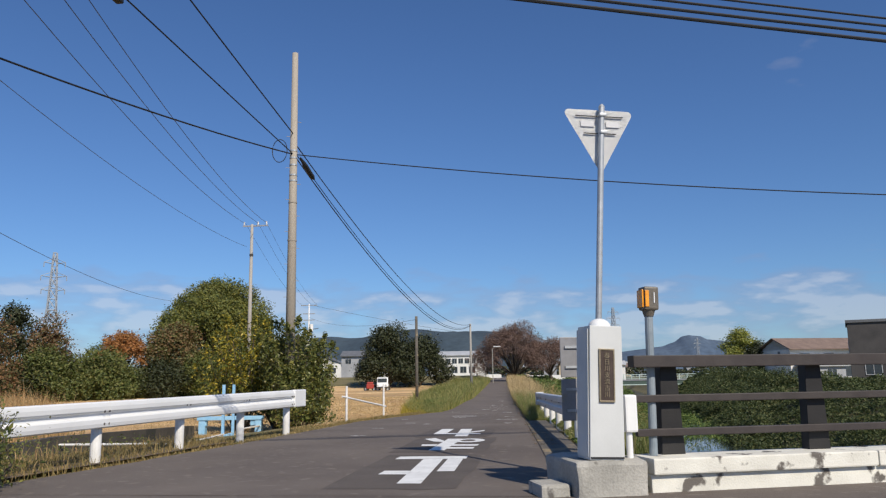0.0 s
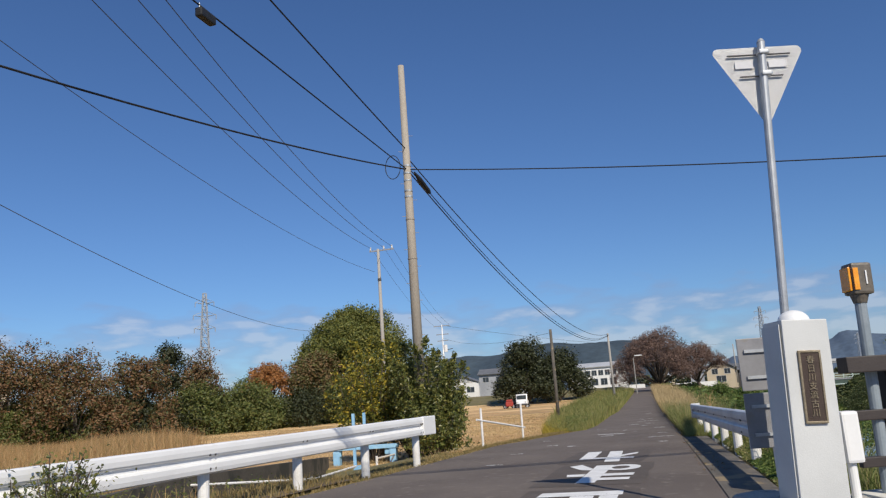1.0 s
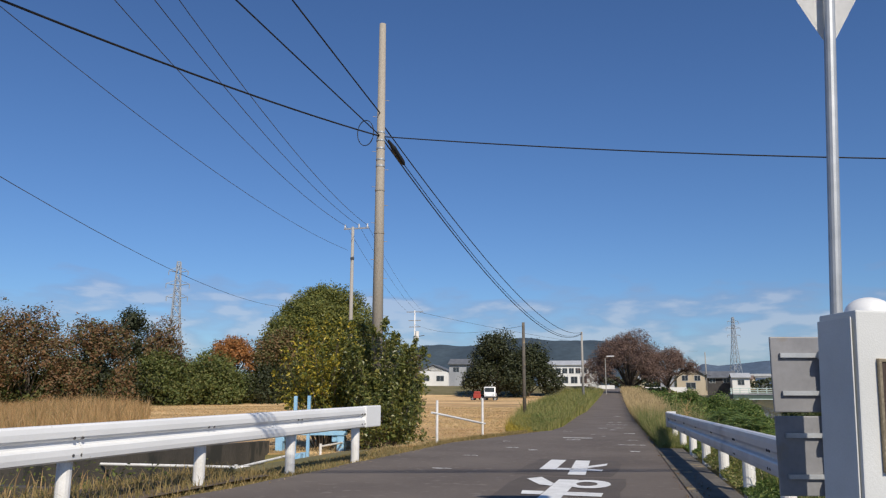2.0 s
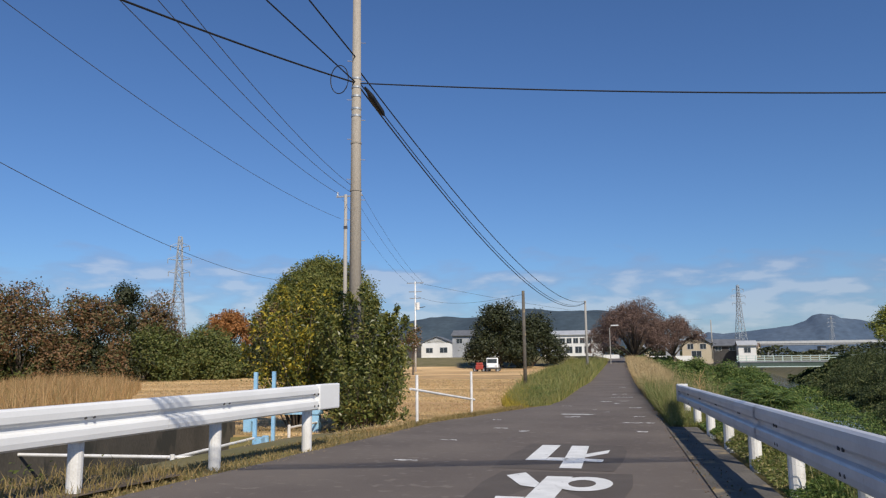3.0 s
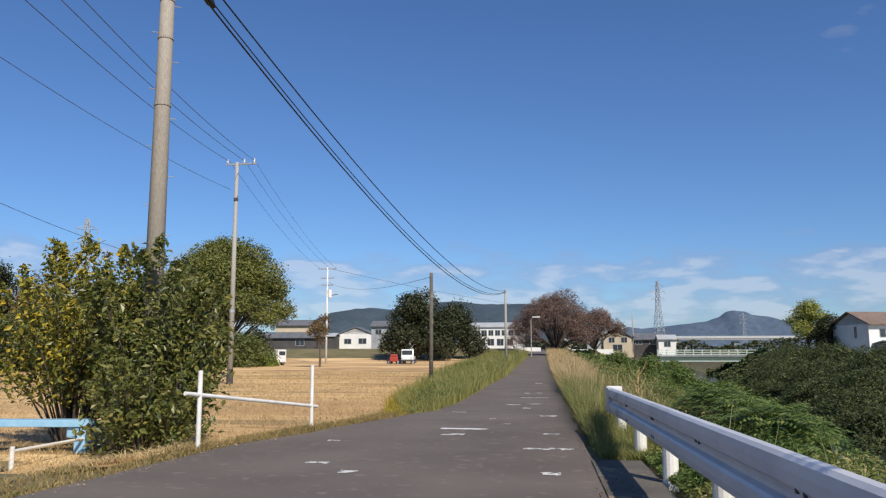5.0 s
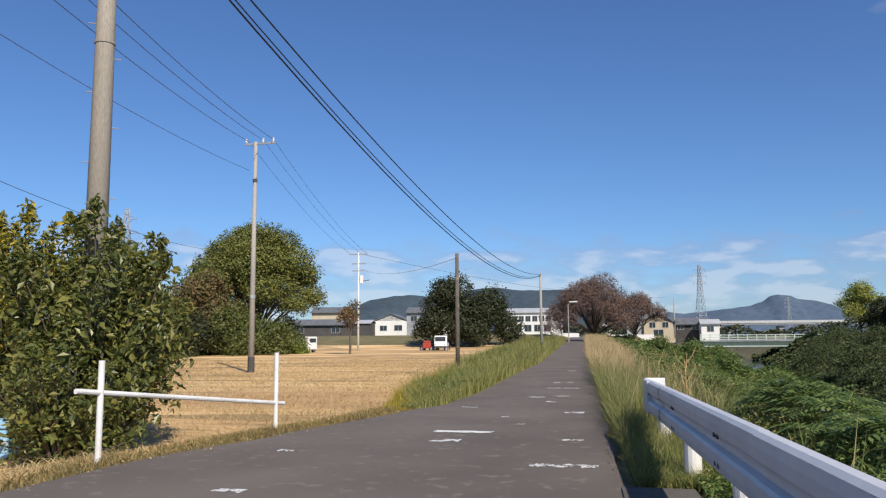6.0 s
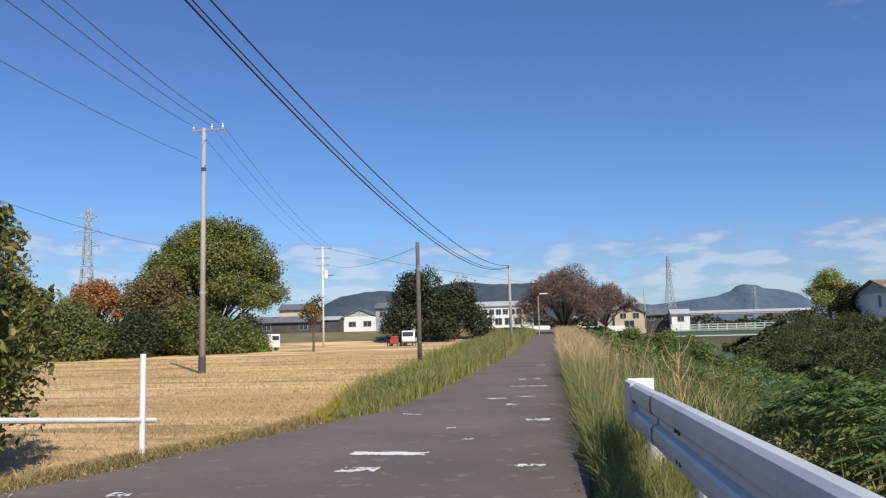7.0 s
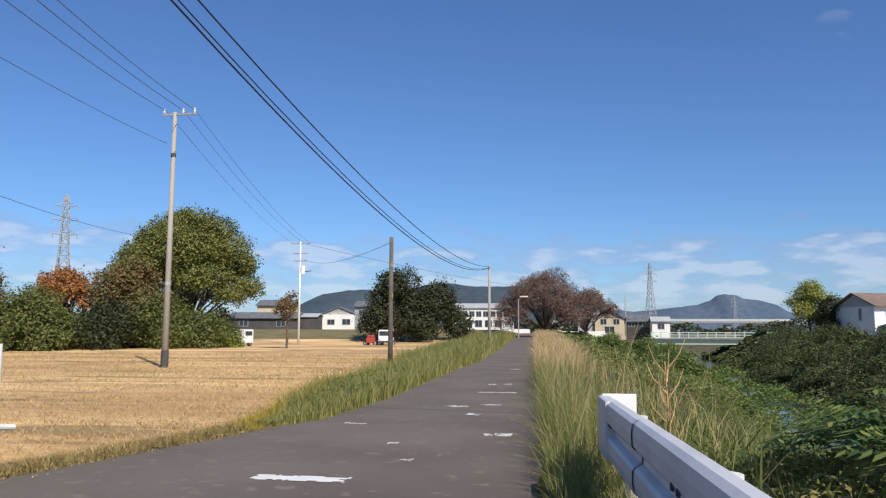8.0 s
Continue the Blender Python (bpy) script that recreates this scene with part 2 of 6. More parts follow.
L = dict(
    shrub=leafmat("shrub_leaf", [(0.063, 0.084, 0.025), (0.117, 0.138, 0.037), (0.189, 0.198, 0.051), (0.296, 0.266, 0.071)], rough=0.38),
    yellow=leafmat("yellowing_leaf", [(0.071, 0.093, 0.022), (0.112, 0.136, 0.031), (0.206, 0.206, 0.039), (0.393, 0.327, 0.047), (0.617, 0.468, 0.065)], rough=0.4),
    camphor=leafmat("camphor_leaf", [(0.066, 0.089, 0.022), (0.123, 0.146, 0.032), (0.202, 0.205, 0.043), (0.263, 0.247, 0.058)], 0.25),
    dark=leafmat("dark_leaf", [(0.023, 0.030, 0.012), (0.041, 0.050, 0.018), (0.070, 0.079, 0.029)], 0.2),
    hedge=leafmat("hedge_leaf", [(0.061, 0.083, 0.021), (0.108, 0.137, 0.032), (0.161, 0.182, 0.044), (0.204, 0.189, 0.063)], 0.3),
    lime=leafmat("lime_leaf", [(0.139, 0.202, 0.039), (0.232, 0.295, 0.054), (0.310, 0.372, 0.078)], 0.35),
    red=leafmat("red_brown_leaf", [(0.155, 0.092, 0.044), (0.230, 0.129, 0.062), (0.293, 0.167, 0.082), (0.125, 0.122, 0.044), (0.084, 0.096, 0.033)], 0.3),
    russet_green=leafmat("russet_green_leaf", [(0.184, 0.116, 0.050), (0.248, 0.152, 0.068), (0.104, 0.116, 0.036), (0.152, 0.144, 0.044)], 0.3),
    tuft=leafmat("tuft_blade", [(0.19, 0.16, 0.055), (0.30, 0.215, 0.085), (0.42, 0.30, 0.13), (0.15, 0.15, 0.045)], 0.3, 0.8),
    orange=leafmat("orange_leaf", [(0.36, 0.155, 0.050), (0.47, 0.215, 0.068), (0.26, 0.145, 0.050)], 0.3),
    brown=leafmat("bare_twig", [(0.135, 0.086, 0.068), (0.175, 0.112, 0.090), (0.205, 0.13, 0.10)], 0.1, 0.8),
    ginkgo=leafmat("ginkgo_leaf", [(0.155, 0.202, 0.046), (0.295, 0.310, 0.062), (0.419, 0.403, 0.093)], 0.35),
    grass=leafmat("grass_blade", [(0.085, 0.12, 0.028), (0.14, 0.175, 0.042), (0.22, 0.23, 0.07), (0.40, 0.33, 0.15)], 0.35),
    verge=leafmat("verge_blade", [(0.130, 0.153, 0.041), (0.201, 0.224, 0.059), (0.307, 0.295, 0.088), (0.425, 0.354, 0.142)], 0.35),
    bankblade=leafmat("bank_blade", [(0.11, 0.15, 0.035), (0.18, 0.215, 0.055), (0.27, 0.275, 0.085), (0.42, 0.35, 0.16)], 0.35),
    # dark bush tones, deepened to hold the far bank's shade
    bankbush=leafmat("shaded_bank_leaf", [(0.030, 0.048, 0.015), (0.055, 0.080, 0.023), (0.090, 0.115, 0.036), (0.150, 0.155, 0.055)], 0.3, 0.65),
    golden=leafmat("goldenrod", [(0.34, 0.26, 0.03), (0.50, 0.38, 0.05), (0.20, 0.20, 0.04)], 0.35),
    dry=leafmat("dry_blade", [(0.50, 0.36, 0.17), (0.62, 0.47, 0.25), (0.38, 0.27, 0.12)], 0.3, 0.7),
    russet=leafmat("russet_blade", [(0.42, 0.25, 0.11), (0.54, 0.36, 0.17), (0.32, 0.20, 0.085), (0.24, 0.21, 0.08)], 0.3, 0.7),
    weed=leafmat("bank_leaf", [(0.048, 0.093, 0.022), (0.089, 0.152, 0.033), (0.148, 0.215, 0.049), (0.260, 0.291, 0.081)], 0.35, 0.65),
)


def watermat():
    m = bpy.data.materials.new("river_water")
    m.use_nodes = True
    n, l = m.node_tree.nodes, m.node_tree.links
    p = n["Principled BSDF"]
    p.inputs["Base Color"].default_value = (0.03, 0.04, 0.035, 1)
    p.inputs["Roughness"].default_value = 0.06
    t = n.new("ShaderNodeTexNoise")
    t.inputs["Scale"].default_value = 1.2
    b = n.new("ShaderNodeBump")
    b.inputs["Strength"].default_value, b.inputs["Distance"].default_value = 0.15, 0.02
    l.new(t.outputs[0], b.inputs["Height"])
    l.new(b.outputs[0], p.inputs["Normal"])
    return m


M["water"] = watermat()


# ---- builders ----
def thing(name, label, category, x=0, y=0, z=0, rz=0, group="", kind=""):
    ob = new(name)
    ob.matrix_basis = pose(x, y, z, 0, 0, rz)
    return tagged(ob, label, category, group, kind)


def link_mesh(name, me, material, parent, label):
    ob = new(name, me)
    if material is not None and not me.materials:
        me.materials.append(material)
    if parent is not None:
        ob.parent = parent
    if label:
        tagged(ob, label)
    return ob


def part(name, bm, material, parent=None, label="", smooth=False):
    me = bpy.data.meshes.new(name)
    bm.to_mesh(me)
    bm.free()
    if smooth:
        for f in me.polygons:
            f.use_smooth = True
    return link_mesh(name, me, material, parent, label)


def sheet(name, verts, faces, material, parent=None, label="", smooth=False):
    me = bpy.data.meshes.new(name)
    me.from_pydata([tuple(v) for v in verts], [], [tuple(f) for f in faces])
    me.update()
    if smooth:
        me.polygons.foreach_set("use_smooth", [True] * len(me.polygons))
    return link_mesh(name, me, material, parent, label)


def box(bm, x0, x1, y0, y1, z0, z1, bevel=0.0, m=None):
    made = bmesh.ops.create_cube(bm, size=1)["verts"]
    mm = Matrix.Translation(((x0 + x1) / 2, (y0 + y1) / 2, (z0 + z1) / 2)) @ Matrix.Diagonal((x1 - x0, y1 - y0, z1 - z0, 1))
    bmesh.ops.transform(bm, matrix=(m @ mm) if m else mm, verts=made)
    if bevel:
        es = list({e for v in made for e in v.link_edges})
        bmesh.ops.bevel(bm, geom=es, offset=bevel, segments=2, affect="EDGES", profile=0.6)
    return bm


def boxes(*args, bevel=0.0):
    bm = bmesh.new()
    for a in args:
        box(bm, *a, bevel=bevel)
    return bm


def tube(points, radii, sides=8, bm=None, cap=True):
    """A round bar along a line of points, with a radius at each."""
    bm = bm or bmesh.new()
    pts = [Vector(p) for p in points]
    if not isinstance(radii, (list, tuple)):
        radii = [radii] * len(pts)
    rings = []
    for i, p in enumerate(pts):
        d = (pts[min(i + 1, len(pts) - 1)] - pts[max(i - 1, 0)]).normalized()
        a = d.cross(Vector((0, 0, 1)) if abs(d.z) < 0.95 else Vector((1, 0, 0))).normalized()
        b = d.cross(a)
        rings.append([bm.verts.new(p + (a * math.cos(k * math.tau / sides) + b * math.sin(k * math.tau / sides)) * radii[i]) for k in range(sides)])
    for r, q in zip(rings, rings[1:]):
        for k in range(sides):
            bm.faces.new((r[k], r[(k + 1) % sides], q[(k + 1) % sides], q[k]))
    if cap:
        bm.faces.new(rings[0][::-1])
        bm.faces.new(rings[-1])
    bmesh.ops.recalc_face_normals(bm, faces=bm.faces)
    return bm


def sagging(a, b, sag, n=28):
    a, b = Vector(a), Vector(b)
    return [a.lerp(b, i / n) - Vector((0, 0, 4 * sag * (i / n) * (1 - i / n))) for i in range(n + 1)]


def cable(a, b, sag, r, material, label, category="cable", n=28):
    return tagged(part("overhead_cable", tube(sagging(a, b, sag, n), r, 6), material), label, category, "overhead cables")


rng = np.random.default_rng(7)


def leaves(name, centres, size, material, parent=None, up=0.3, aspect=0.55, label="", spread=0.35, droop=0.0, out=None):
    """Folded leaves, one at each centre, turned at random; out: the way each one faces by preference."""
    c = np.asarray(centres, float)
    n = len(c)
    d = rng.normal(size=(n, 3))
    d[:, 2] = d[:, 2] * 0.6 - droop
    d /= np.linalg.norm(d, axis=1)[:, None]
    nr = rng.normal(size=(n, 3))
    nr[:, 2] = np.abs(nr[:, 2]) + up
    if out is not None:
        nr = nr * 0.55 + np.asarray(out) * 1.5
    s = np.cross(d, nr)
    s /= np.linalg.norm(s, axis=1)[:, None] + 1e-9
    f = np.cross(s, d)
    k = (size * (1 + spread * rng.normal(size=n)).clip(0.4, 1.9))[:, None]
    v = np.stack([c - d * k * 0.5, c + s * k * aspect * 0.5 + f * k * 0.12, c + d * k * 0.5, c - s * k * aspect * 0.5 + f * k * 0.12], 1).reshape(-1, 3)
    i = np.arange(n)[:, None] * 4
    faces = np.concatenate([i + [0, 1, 2], i + [0, 2, 3]], 1).reshape(-1, 3)
    return sheet(name, v.tolist(), faces.tolist(), material, parent, label)


def blades(name, roots, height, width, material, lean=0.35, parent=None, label="", vary=0.3):
    """Grass: a bent, tapering blade at each root."""
    p = np.asarray(roots, float)
    n = len(p)
    a = rng.uniform(0, math.tau, n)
    w = np.stack([np.cos(a), np.sin(a), np.zeros(n)], 1) * (np.asarray(width) * np.ones(n))[:, None] * 0.5
    h = np.asarray(height) * (1 + vary * rng.normal(size=n)).clip(0.35, 1.7)
    b = rng.normal(size=(n, 2)) * lean * h[:, None]
    mid, tip = p.copy(), p.copy()
    mid[:, :2] += b * 0.35
    mid[:, 2] += h * 0.6
    tip[:, :2] += b
    tip[:, 2] += h * (1 - 0.25 * np.minimum(1, np.linalg.norm(b, axis=1) / h))
    v = np.stack([p - w, p + w, mid + w * 0.7, mid - w * 0.7, tip], 1).reshape(-1, 3)
    i = np.arange(n)[:, None] * 5
    q, t = (i + [0, 1, 2, 3]).tolist(), (i + [3, 2, 4]).tolist()
    return sheet(name, v.tolist(), q + t, material, parent, label)


def crown_points(blobs, n, shell=0.55):
    """Points for the leaves of a crown: in the outer part of uneven clumps, thinner underneath."""
    w = np.array([b[3] * b[3] for b in blobs])
    w = w / w.sum()
    which = rng.choice(len(blobs), n, p=w)
    B = np.array([b[:3] for b in blobs])[which]
    R = np.array([(b[3], b[3], b[4] if len(b) > 4 else b[3]) for b in blobs])[which]
    d = rng.normal(size=(n, 3))
    d /= np.linalg.norm(d, axis=1)[:, None]
    r = shell + (1 - shell) * rng.random(n) ** 0.6
    wob = 1 + 0.16 * np.sin(d[:, 0] * 7 + which) * np.cos(d[:, 2] * 6 + which * 2) + 0.12 * np.sin(d[:, 1] * 11 + which * 3)
    return B + d * R * (r * wob)[:, None], d


def tree(name, label, category, x, y, z, h, w, material, n, leaf, trunk=0.3, clear=0.3, blobs=9, seed=1, group="", squash=0.75, droop=0.0, bark=None, lobe=0.30):
    """A tapered trunk, limbs that fork out to the clumps, and a crown of leaf sprays with gaps between them."""
    r = random.Random(seed)
    t = thing(name, label, category, x, y, z, group=group)
    top = h * 0.9
    bl = []
    for i in range(blobs):
        a = i * 2.4 + r.uniform(-0.4, 0.4)
        q = math.sqrt((i + 0.5) / blobs)
        rad = w * 0.5 * (lobe + 0.14 * r.random())
        zz = h * (clear + (1 - clear) * ((0.30 if clear > 0.1 else 0.16) + (0.50 if clear > 0.1 else 0.60) * (1 - q * q) + r.uniform(-0.08, 0.10)))
        zz = min(zz, h - rad * squash * 0.9)
        bl.append((math.cos(a) * q * (w * 0.5 - rad * 0.75), math.sin(a) * q * (w * 0.5 - rad * 0.75), zz, rad, rad * squash))
    bm = bmesh.new()
    tube([(0, 0, -0.4), (0.02 * w, 0, h * clear * 0.6), (0.0, 0.02 * w, h * clear), (0, 0, h * 0.62)], [trunk * 1.25, trunk, trunk * 0.85, trunk * 0.35], 9, bm)
    for b in bl:
        s = Vector((0, 0, h * clear * r.uniform(0.7, 1.25)))
        e = Vector(b[:3])
        m = s.lerp(e, 0.5) + Vector((r.uniform(-0.1, 0.1) * w * 0.3, r.uniform(-0.1, 0.1) * w * 0.3, h * 0.03))
        tube([s, m, e], [trunk * 0.42, trunk * 0.27, trunk * 0.08], 5, bm)
        for k in range(3):
            e2 = e + Vector((r.uniform(-1, 1), r.uniform(-1, 1), r.uniform(-0.2, 0.9))) * b[3] * 0.8
            tube([m.lerp(e, 0.6), e2], [trunk * 0.12, trunk * 0.03], 4, bm)
    part("trunk", bm, bark or M["bark"], t)
    # tight sprays of leaves round points of the clumps, and some loose ones inside
    seeds, ways = crown_points(bl, max(60, n // 16), 0.62)
    pick = rng.integers(0, len(seeds), int(n * 0.8))
    loose, inner = crown_points(bl, int(n * 0.2), 0.3)
    pts = np.concatenate([seeds[pick] + rng.normal(size=(len(pick), 3)) * leaf * 1.05, loose])
    leaves("crown", pts, leaf, material, t, droop=droop, out=np.concatenate([ways[pick], inner]))
    return t


# ---- the lie of the land ----
def ramp(v, xs, ys):
    return float(np.interp(v, xs, ys))


def lane_z(y):
    return ramp(y, [-60, 0, 6, 12, 24, 35, 60, 92, 130, 170, 260], [-0.17, -0.17, -0.16, -0.14, -0.23, -0.33, -0.5, -0.1, 0.5, 1.2, 1.6])


def lane_l(y):
    return ramp(y, [-60, 4.4, 6.9, 10, 12.7, 17.8, 21, 24, 26.5, 28.7, 32, 47, 56, 130, 170, 260], [-11.8, -6.0, -5.45, -5.0, -4.75, -4.68, -4.65, -4.1, -3.7, -3.3, -3.35, -4.3, -4.75, -8.6, -10.7, -15.3])


def lane_r(y):
    return 1.03 - 0.052 * y


def field_z(y):
    return ramp(y, [-60, 0, 25, 58, 85, 105, 118, 140, 200, 600], [-0.5, -0.5, -0.75, -1.05, -0.55, -0.42, -0.2, 1.6, 1.9, 1.9])


def river_x(y):
    return ramp(y, [-60, 0, 31, 43, 62, 100, 140, 260], [2.0, 4.6, 7.4, 8.8, 11.2, 14.5, 18.5, 26])


def land(x, y):
    """Height of the ground sheet."""
    l, r, z = lane_l(y), lane_r(y), lane_z(y)
    if x < l:
        d = l - x
        zz = z - 0.03
        if y < 19:  # bank behind the rail, then the channel
            u = 1.4
        else:
            u = 0.3
        zz += (field_z(y) - zz) * min(1, max(0, (d - u) / 2.6))
        if 13.0 < y < 22.3 and ditch_l(y) < x < ditch_r(y):
            zz = -2.0
        return zz
    if x < r + 0.75:
        return z - 0.06
    c = river_x(y)
    a = r + 0.75
    e = c - 1.3
    if x < e:
        u = (x - a) / max(0.5, e - a)
        return z - 0.06 + (-3.3 - z) * u ** 1.6
    if x < c + 1.5:
        return -3.4
    u = min(1, (x - c - 1.5) / 9.5)
    u = u * u * (3 - 2 * u)
    return -3.4 + (3.3 + ramp(y, [0, 80, 150, 260], [-0.2, 0.0, 0.6, 1.5])) * u


def rail_x(y):
    """The left guardrail's line."""
    return -5.80 + (y - 5.05) * 0.0984


def ditch_l(y):
    return ramp(y, [0, 22.4], [-10.6, -10.15])


def ditch_r(y):
    return ramp(y, [0, 13, 16, 19.6, 22.4], [-7.0, -7.15, -7.5, -8.2, -8.7])


xs = np.unique(np.concatenate([np.linspace(-2600, -120, 16), np.linspace(-120, -30, 46), np.linspace(-30, -12, 30), np.linspace(-12, 16, 141), np.linspace(16, 40, 40), np.linspace(40, 120, 20), np.linspace(120, 2600, 16)]))
ys = np.unique(np.concatenate([np.linspace(-600, -60, 8), np.linspace(-60, 0, 20), np.linspace(0, 40, 121), np.linspace(40, 140, 81), np.linspace(140, 260, 30), np.linspace(260, 4000, 24)]))
gv = [(x, y, land(x, y) + (0.05 * noise.noise(Vector((x * 0.6, y * 0.6, 0))) if (x < lane_l(y) - 0.6 or x > lane_r(y) + 0.9) else 0)) for y in ys for x in xs]
nx = len(xs)
gf = [(j * nx + i, j * nx + i + 1, (j + 1) * nx + i + 1, (j + 1) * nx + i) for j in range(len(ys) - 1) for i in range(nx - 1)]
tagged(sheet("ground", gv, gf, M["turf"], smooth=True), "rough grassy ground with earth showing through", "ground", kind="structure")


def strip(name, y0, y1, step, left, right, lift, material, label, category, cols=6, kind="structure", height=None):
    yy = np.arange(y0, y1 + step * 0.5, step)
    v, f = [], []
    for y in yy:
        for k in range(cols + 1):
            x = left(y) + (right(y) - left(y)) * k / cols
            v.append((x, y, (height(x, y) if height else lane_z(y)) + lift))
    for j in range(len(yy) - 1):
        for k in range(cols):
            a = j * (cols + 1) + k
            f.append((a, a + 1, a + cols + 2, a + cols + 1))
    return tagged(sheet(name, v, f, material), label, category, kind=kind)


strip("road", 6.9, 250, 0.5, lambda y: lane_l(y) + 0.10 * noise.noise(Vector((0, y * 0.9, 3))), lambda y: lane_r(y) + 0.06 * noise.noise(Vector((9, y * 0.9, 0))), 0.0, M["asphalt"], "worn grey asphalt lane along the river bank", "road")
# the main road and the bridge deck in front of the lane
U = Vector((0.947, 0.321, 0)).normalized()
dv = [(-11.8, -60), (60, -60), (60, 26.9), (1.25, 7.12), (0.6, 6.9), (-5.45, 6.9), (-6.0, 4.4)]
deck = bmesh.new()
d_top = [deck.verts.new((x, y, lane_z(6))) for x, y in dv]
d_low = [deck.verts.new((x, y, lane_z(6) - 0.5)) for x, y in dv]
deck.faces.new(d_top)
deck.faces.new(d_low[::-1])
for k in range(len(dv)):
    deck.faces.new((d_low[k], d_low[(k + 1) % len(dv)], d_top[(k + 1) % len(dv)], d_top[k]))
bmesh.ops.recalc_face_normals(deck, faces=deck.faces)
tagged(part("main_road", deck, M["asphalt"]), "grey asphalt main road leading onto the bridge", "road", kind="structure")

# river
wv, wf = [], []
wy = np.linspace(-40, 260, 61)
for y in wy:
    wv += [(river_x(y) - 2.4, y, -3.05), (river_x(y) + 2.6, y, -3.05)]
wf = [(2 * i, 2 * i + 1, 2 * i + 3, 2 * i + 2) for i in range(len(wy) - 1)]
tagged(sheet("water", wv, wf, M["water"]), "still river water reflecting the sky", "water", kind="structure")

# the mown field behind the verge
def field_edge(y):
    return lane_l(y) - ramp(y, [19, 26, 29, 34, 62], [0.30, 0.42, 0.9, 1.9, 4.7]) + 0.16 * noise.noise(Vector((3, y * 0.7, 1)))


strip("field", 19.5, 122, 0.5, lambda y: -75.0, field_edge, 0.05, M["straw"], "mown field of dry straw-coloured stubble", "field", 110, height=lambda x, y: land(x, y) - 0.06 * max(0.0, 1 - (field_edge(y) - x) / 0.5))
strip("field_green", 122, 150, 2.0, lambda y: -75.0, lambda y: lane_l(y) - 3, 0.06, M["turf"], "green strip of crops beyond the mown field", "field", 30, height=land)
# the narrow concrete strip that carries the rail along the bank
strip("rail_footing", 8.4, 20.6, 0.5, lambda y: lane_r(y) - 0.02, lambda y: lane_r(y) + 0.52, 0.012, M["footing"], "grey concrete footing strip under the guardrail", "footing", 2)


strip("shoulder", 4.8, 12.8, 0.4, lambda y: rail_x(y) - 4.2, lambda y: lane_l(y) - 0.20, 0.055, M["earth"], "bare earth shoulder with dry litter beside the guardrail", "shoulder", 5, height=land)

# ---- road markings ----
def flat_shape(name, polys, z, material, label, lift=0.006):
    bm = bmesh.new()
    for poly in polys:
        bm.faces.new([bm.verts.new((x, y, z(y) + lift)) for x, y in poly])
    bmesh.ops.recalc_face_normals(bm, faces=bm.faces)
    for f in bm.faces:
        if f.normal.z < 0:
            f.normal_flip()
    return tagged(part(name, bm, material), label, "road marking", "road markings", kind="")


def ringpoly(cx, cy, rx, ry, hx, hy, hrx, hry, n=20):
    out = []
    for i in range(n):
        a, b = i * math.tau / n, (i + 1) * math.tau / n
        out.append([(cx + rx * math.cos(a), cy + ry * math.sin(a)), (cx + rx * math.cos(b), cy + ry * math.sin(b)),
                    (hx + hrx * math.cos(b), hy + hry * math.sin(b)), (hx + hrx * math.cos(a), hy + hry * math.sin(a))])
    return out


def patch(x0, x1, y0, y1, seed):
    r = random.Random(seed)
    pts = []
    for i in range(16):
        a = i * math.tau / 16
        k = 1.0 + r.uniform(-0.05, 0.05)
        ca, sa = math.cos(a), math.sin(a)
        q = 1 / max(abs(ca), abs(sa)) ** 0.85
        pts.append(((x0 + x1) / 2 + ca * q * k * (x1 - x0) / 2, (y0 + y1) / 2 + sa * q * k * (y1 - y0) / 2))
    return pts


for k, (a, b, c, d) in enumerate(((-1.72, -0.36, 7.3, 10.7), (-1.80, -0.38, 10.95, 14.0), (-1.98, -0.58, 14.1, 17.0))):
    flat_shape("dark_road_patch", [patch(a, b, c, d, k)], lane_z, M["patch"], "darker asphalt round the freshly painted stop lettering", 0.003)
stop = [
    [[(-1.50, 10.02), (-0.56, 10.08), (-0.57, 10.42), (-1.49, 10.36)], [(-1.03, 7.68), (-0.78, 7.68), (-0.86, 10.04), (-1.12, 10.03)],
     [(-1.38, 8.42), (-1.04, 8.42), (-1.05, 8.76), (-1.38, 8.76)], [(-0.76, 8.70), (-0.56, 8.72), (-0.60, 10.07), (-0.80, 10.05)]],
    [[(-1.24, 11.25), (-1.00, 11.25), (-0.98, 13.62), (-1.24, 13.62)], [(-0.998, 11.50), (-0.60, 11.50), (-0.60, 11.76), (-0.998, 11.76)],
     [(-1.46, 11.98), (-1.242, 11.98), (-1.242, 12.30), (-1.50, 12.30)], [(-0.996, 11.98), (-0.58, 11.98), (-0.58, 12.30), (-0.99, 12.30)],
     [(-1.242, 12.85), (-1.242, 13.12), (-1.50, 13.85), (-1.66, 13.60), (-1.40, 12.95)]] + ringpoly(-0.82, 13.18, 0.27, 0.46, -0.84, 13.18, 0.13, 0.24),
    [[(-1.70, 14.95), (-1.46, 14.95), (-1.50, 16.75), (-1.76, 16.75)], [(-1.455, 14.95), (-1.21, 14.95), (-1.21, 15.25), (-1.46, 15.25)],
     [(-1.205, 14.28), (-0.96, 14.28), (-1.10, 16.72), (-1.34, 16.72)], [(-1.00, 14.95), (-0.78, 14.90), (-0.78, 15.15), (-1.01, 15.22)],
     [(-1.03, 15.32), (-0.78, 15.85), (-0.78, 16.25), (-1.05, 15.70)]],
]
for polys in stop:
    flat_shape("stop_lettering", polys, lane_z, M["paint"], "white painted stop lettering on the asphalt, facing the other way", 0.008)
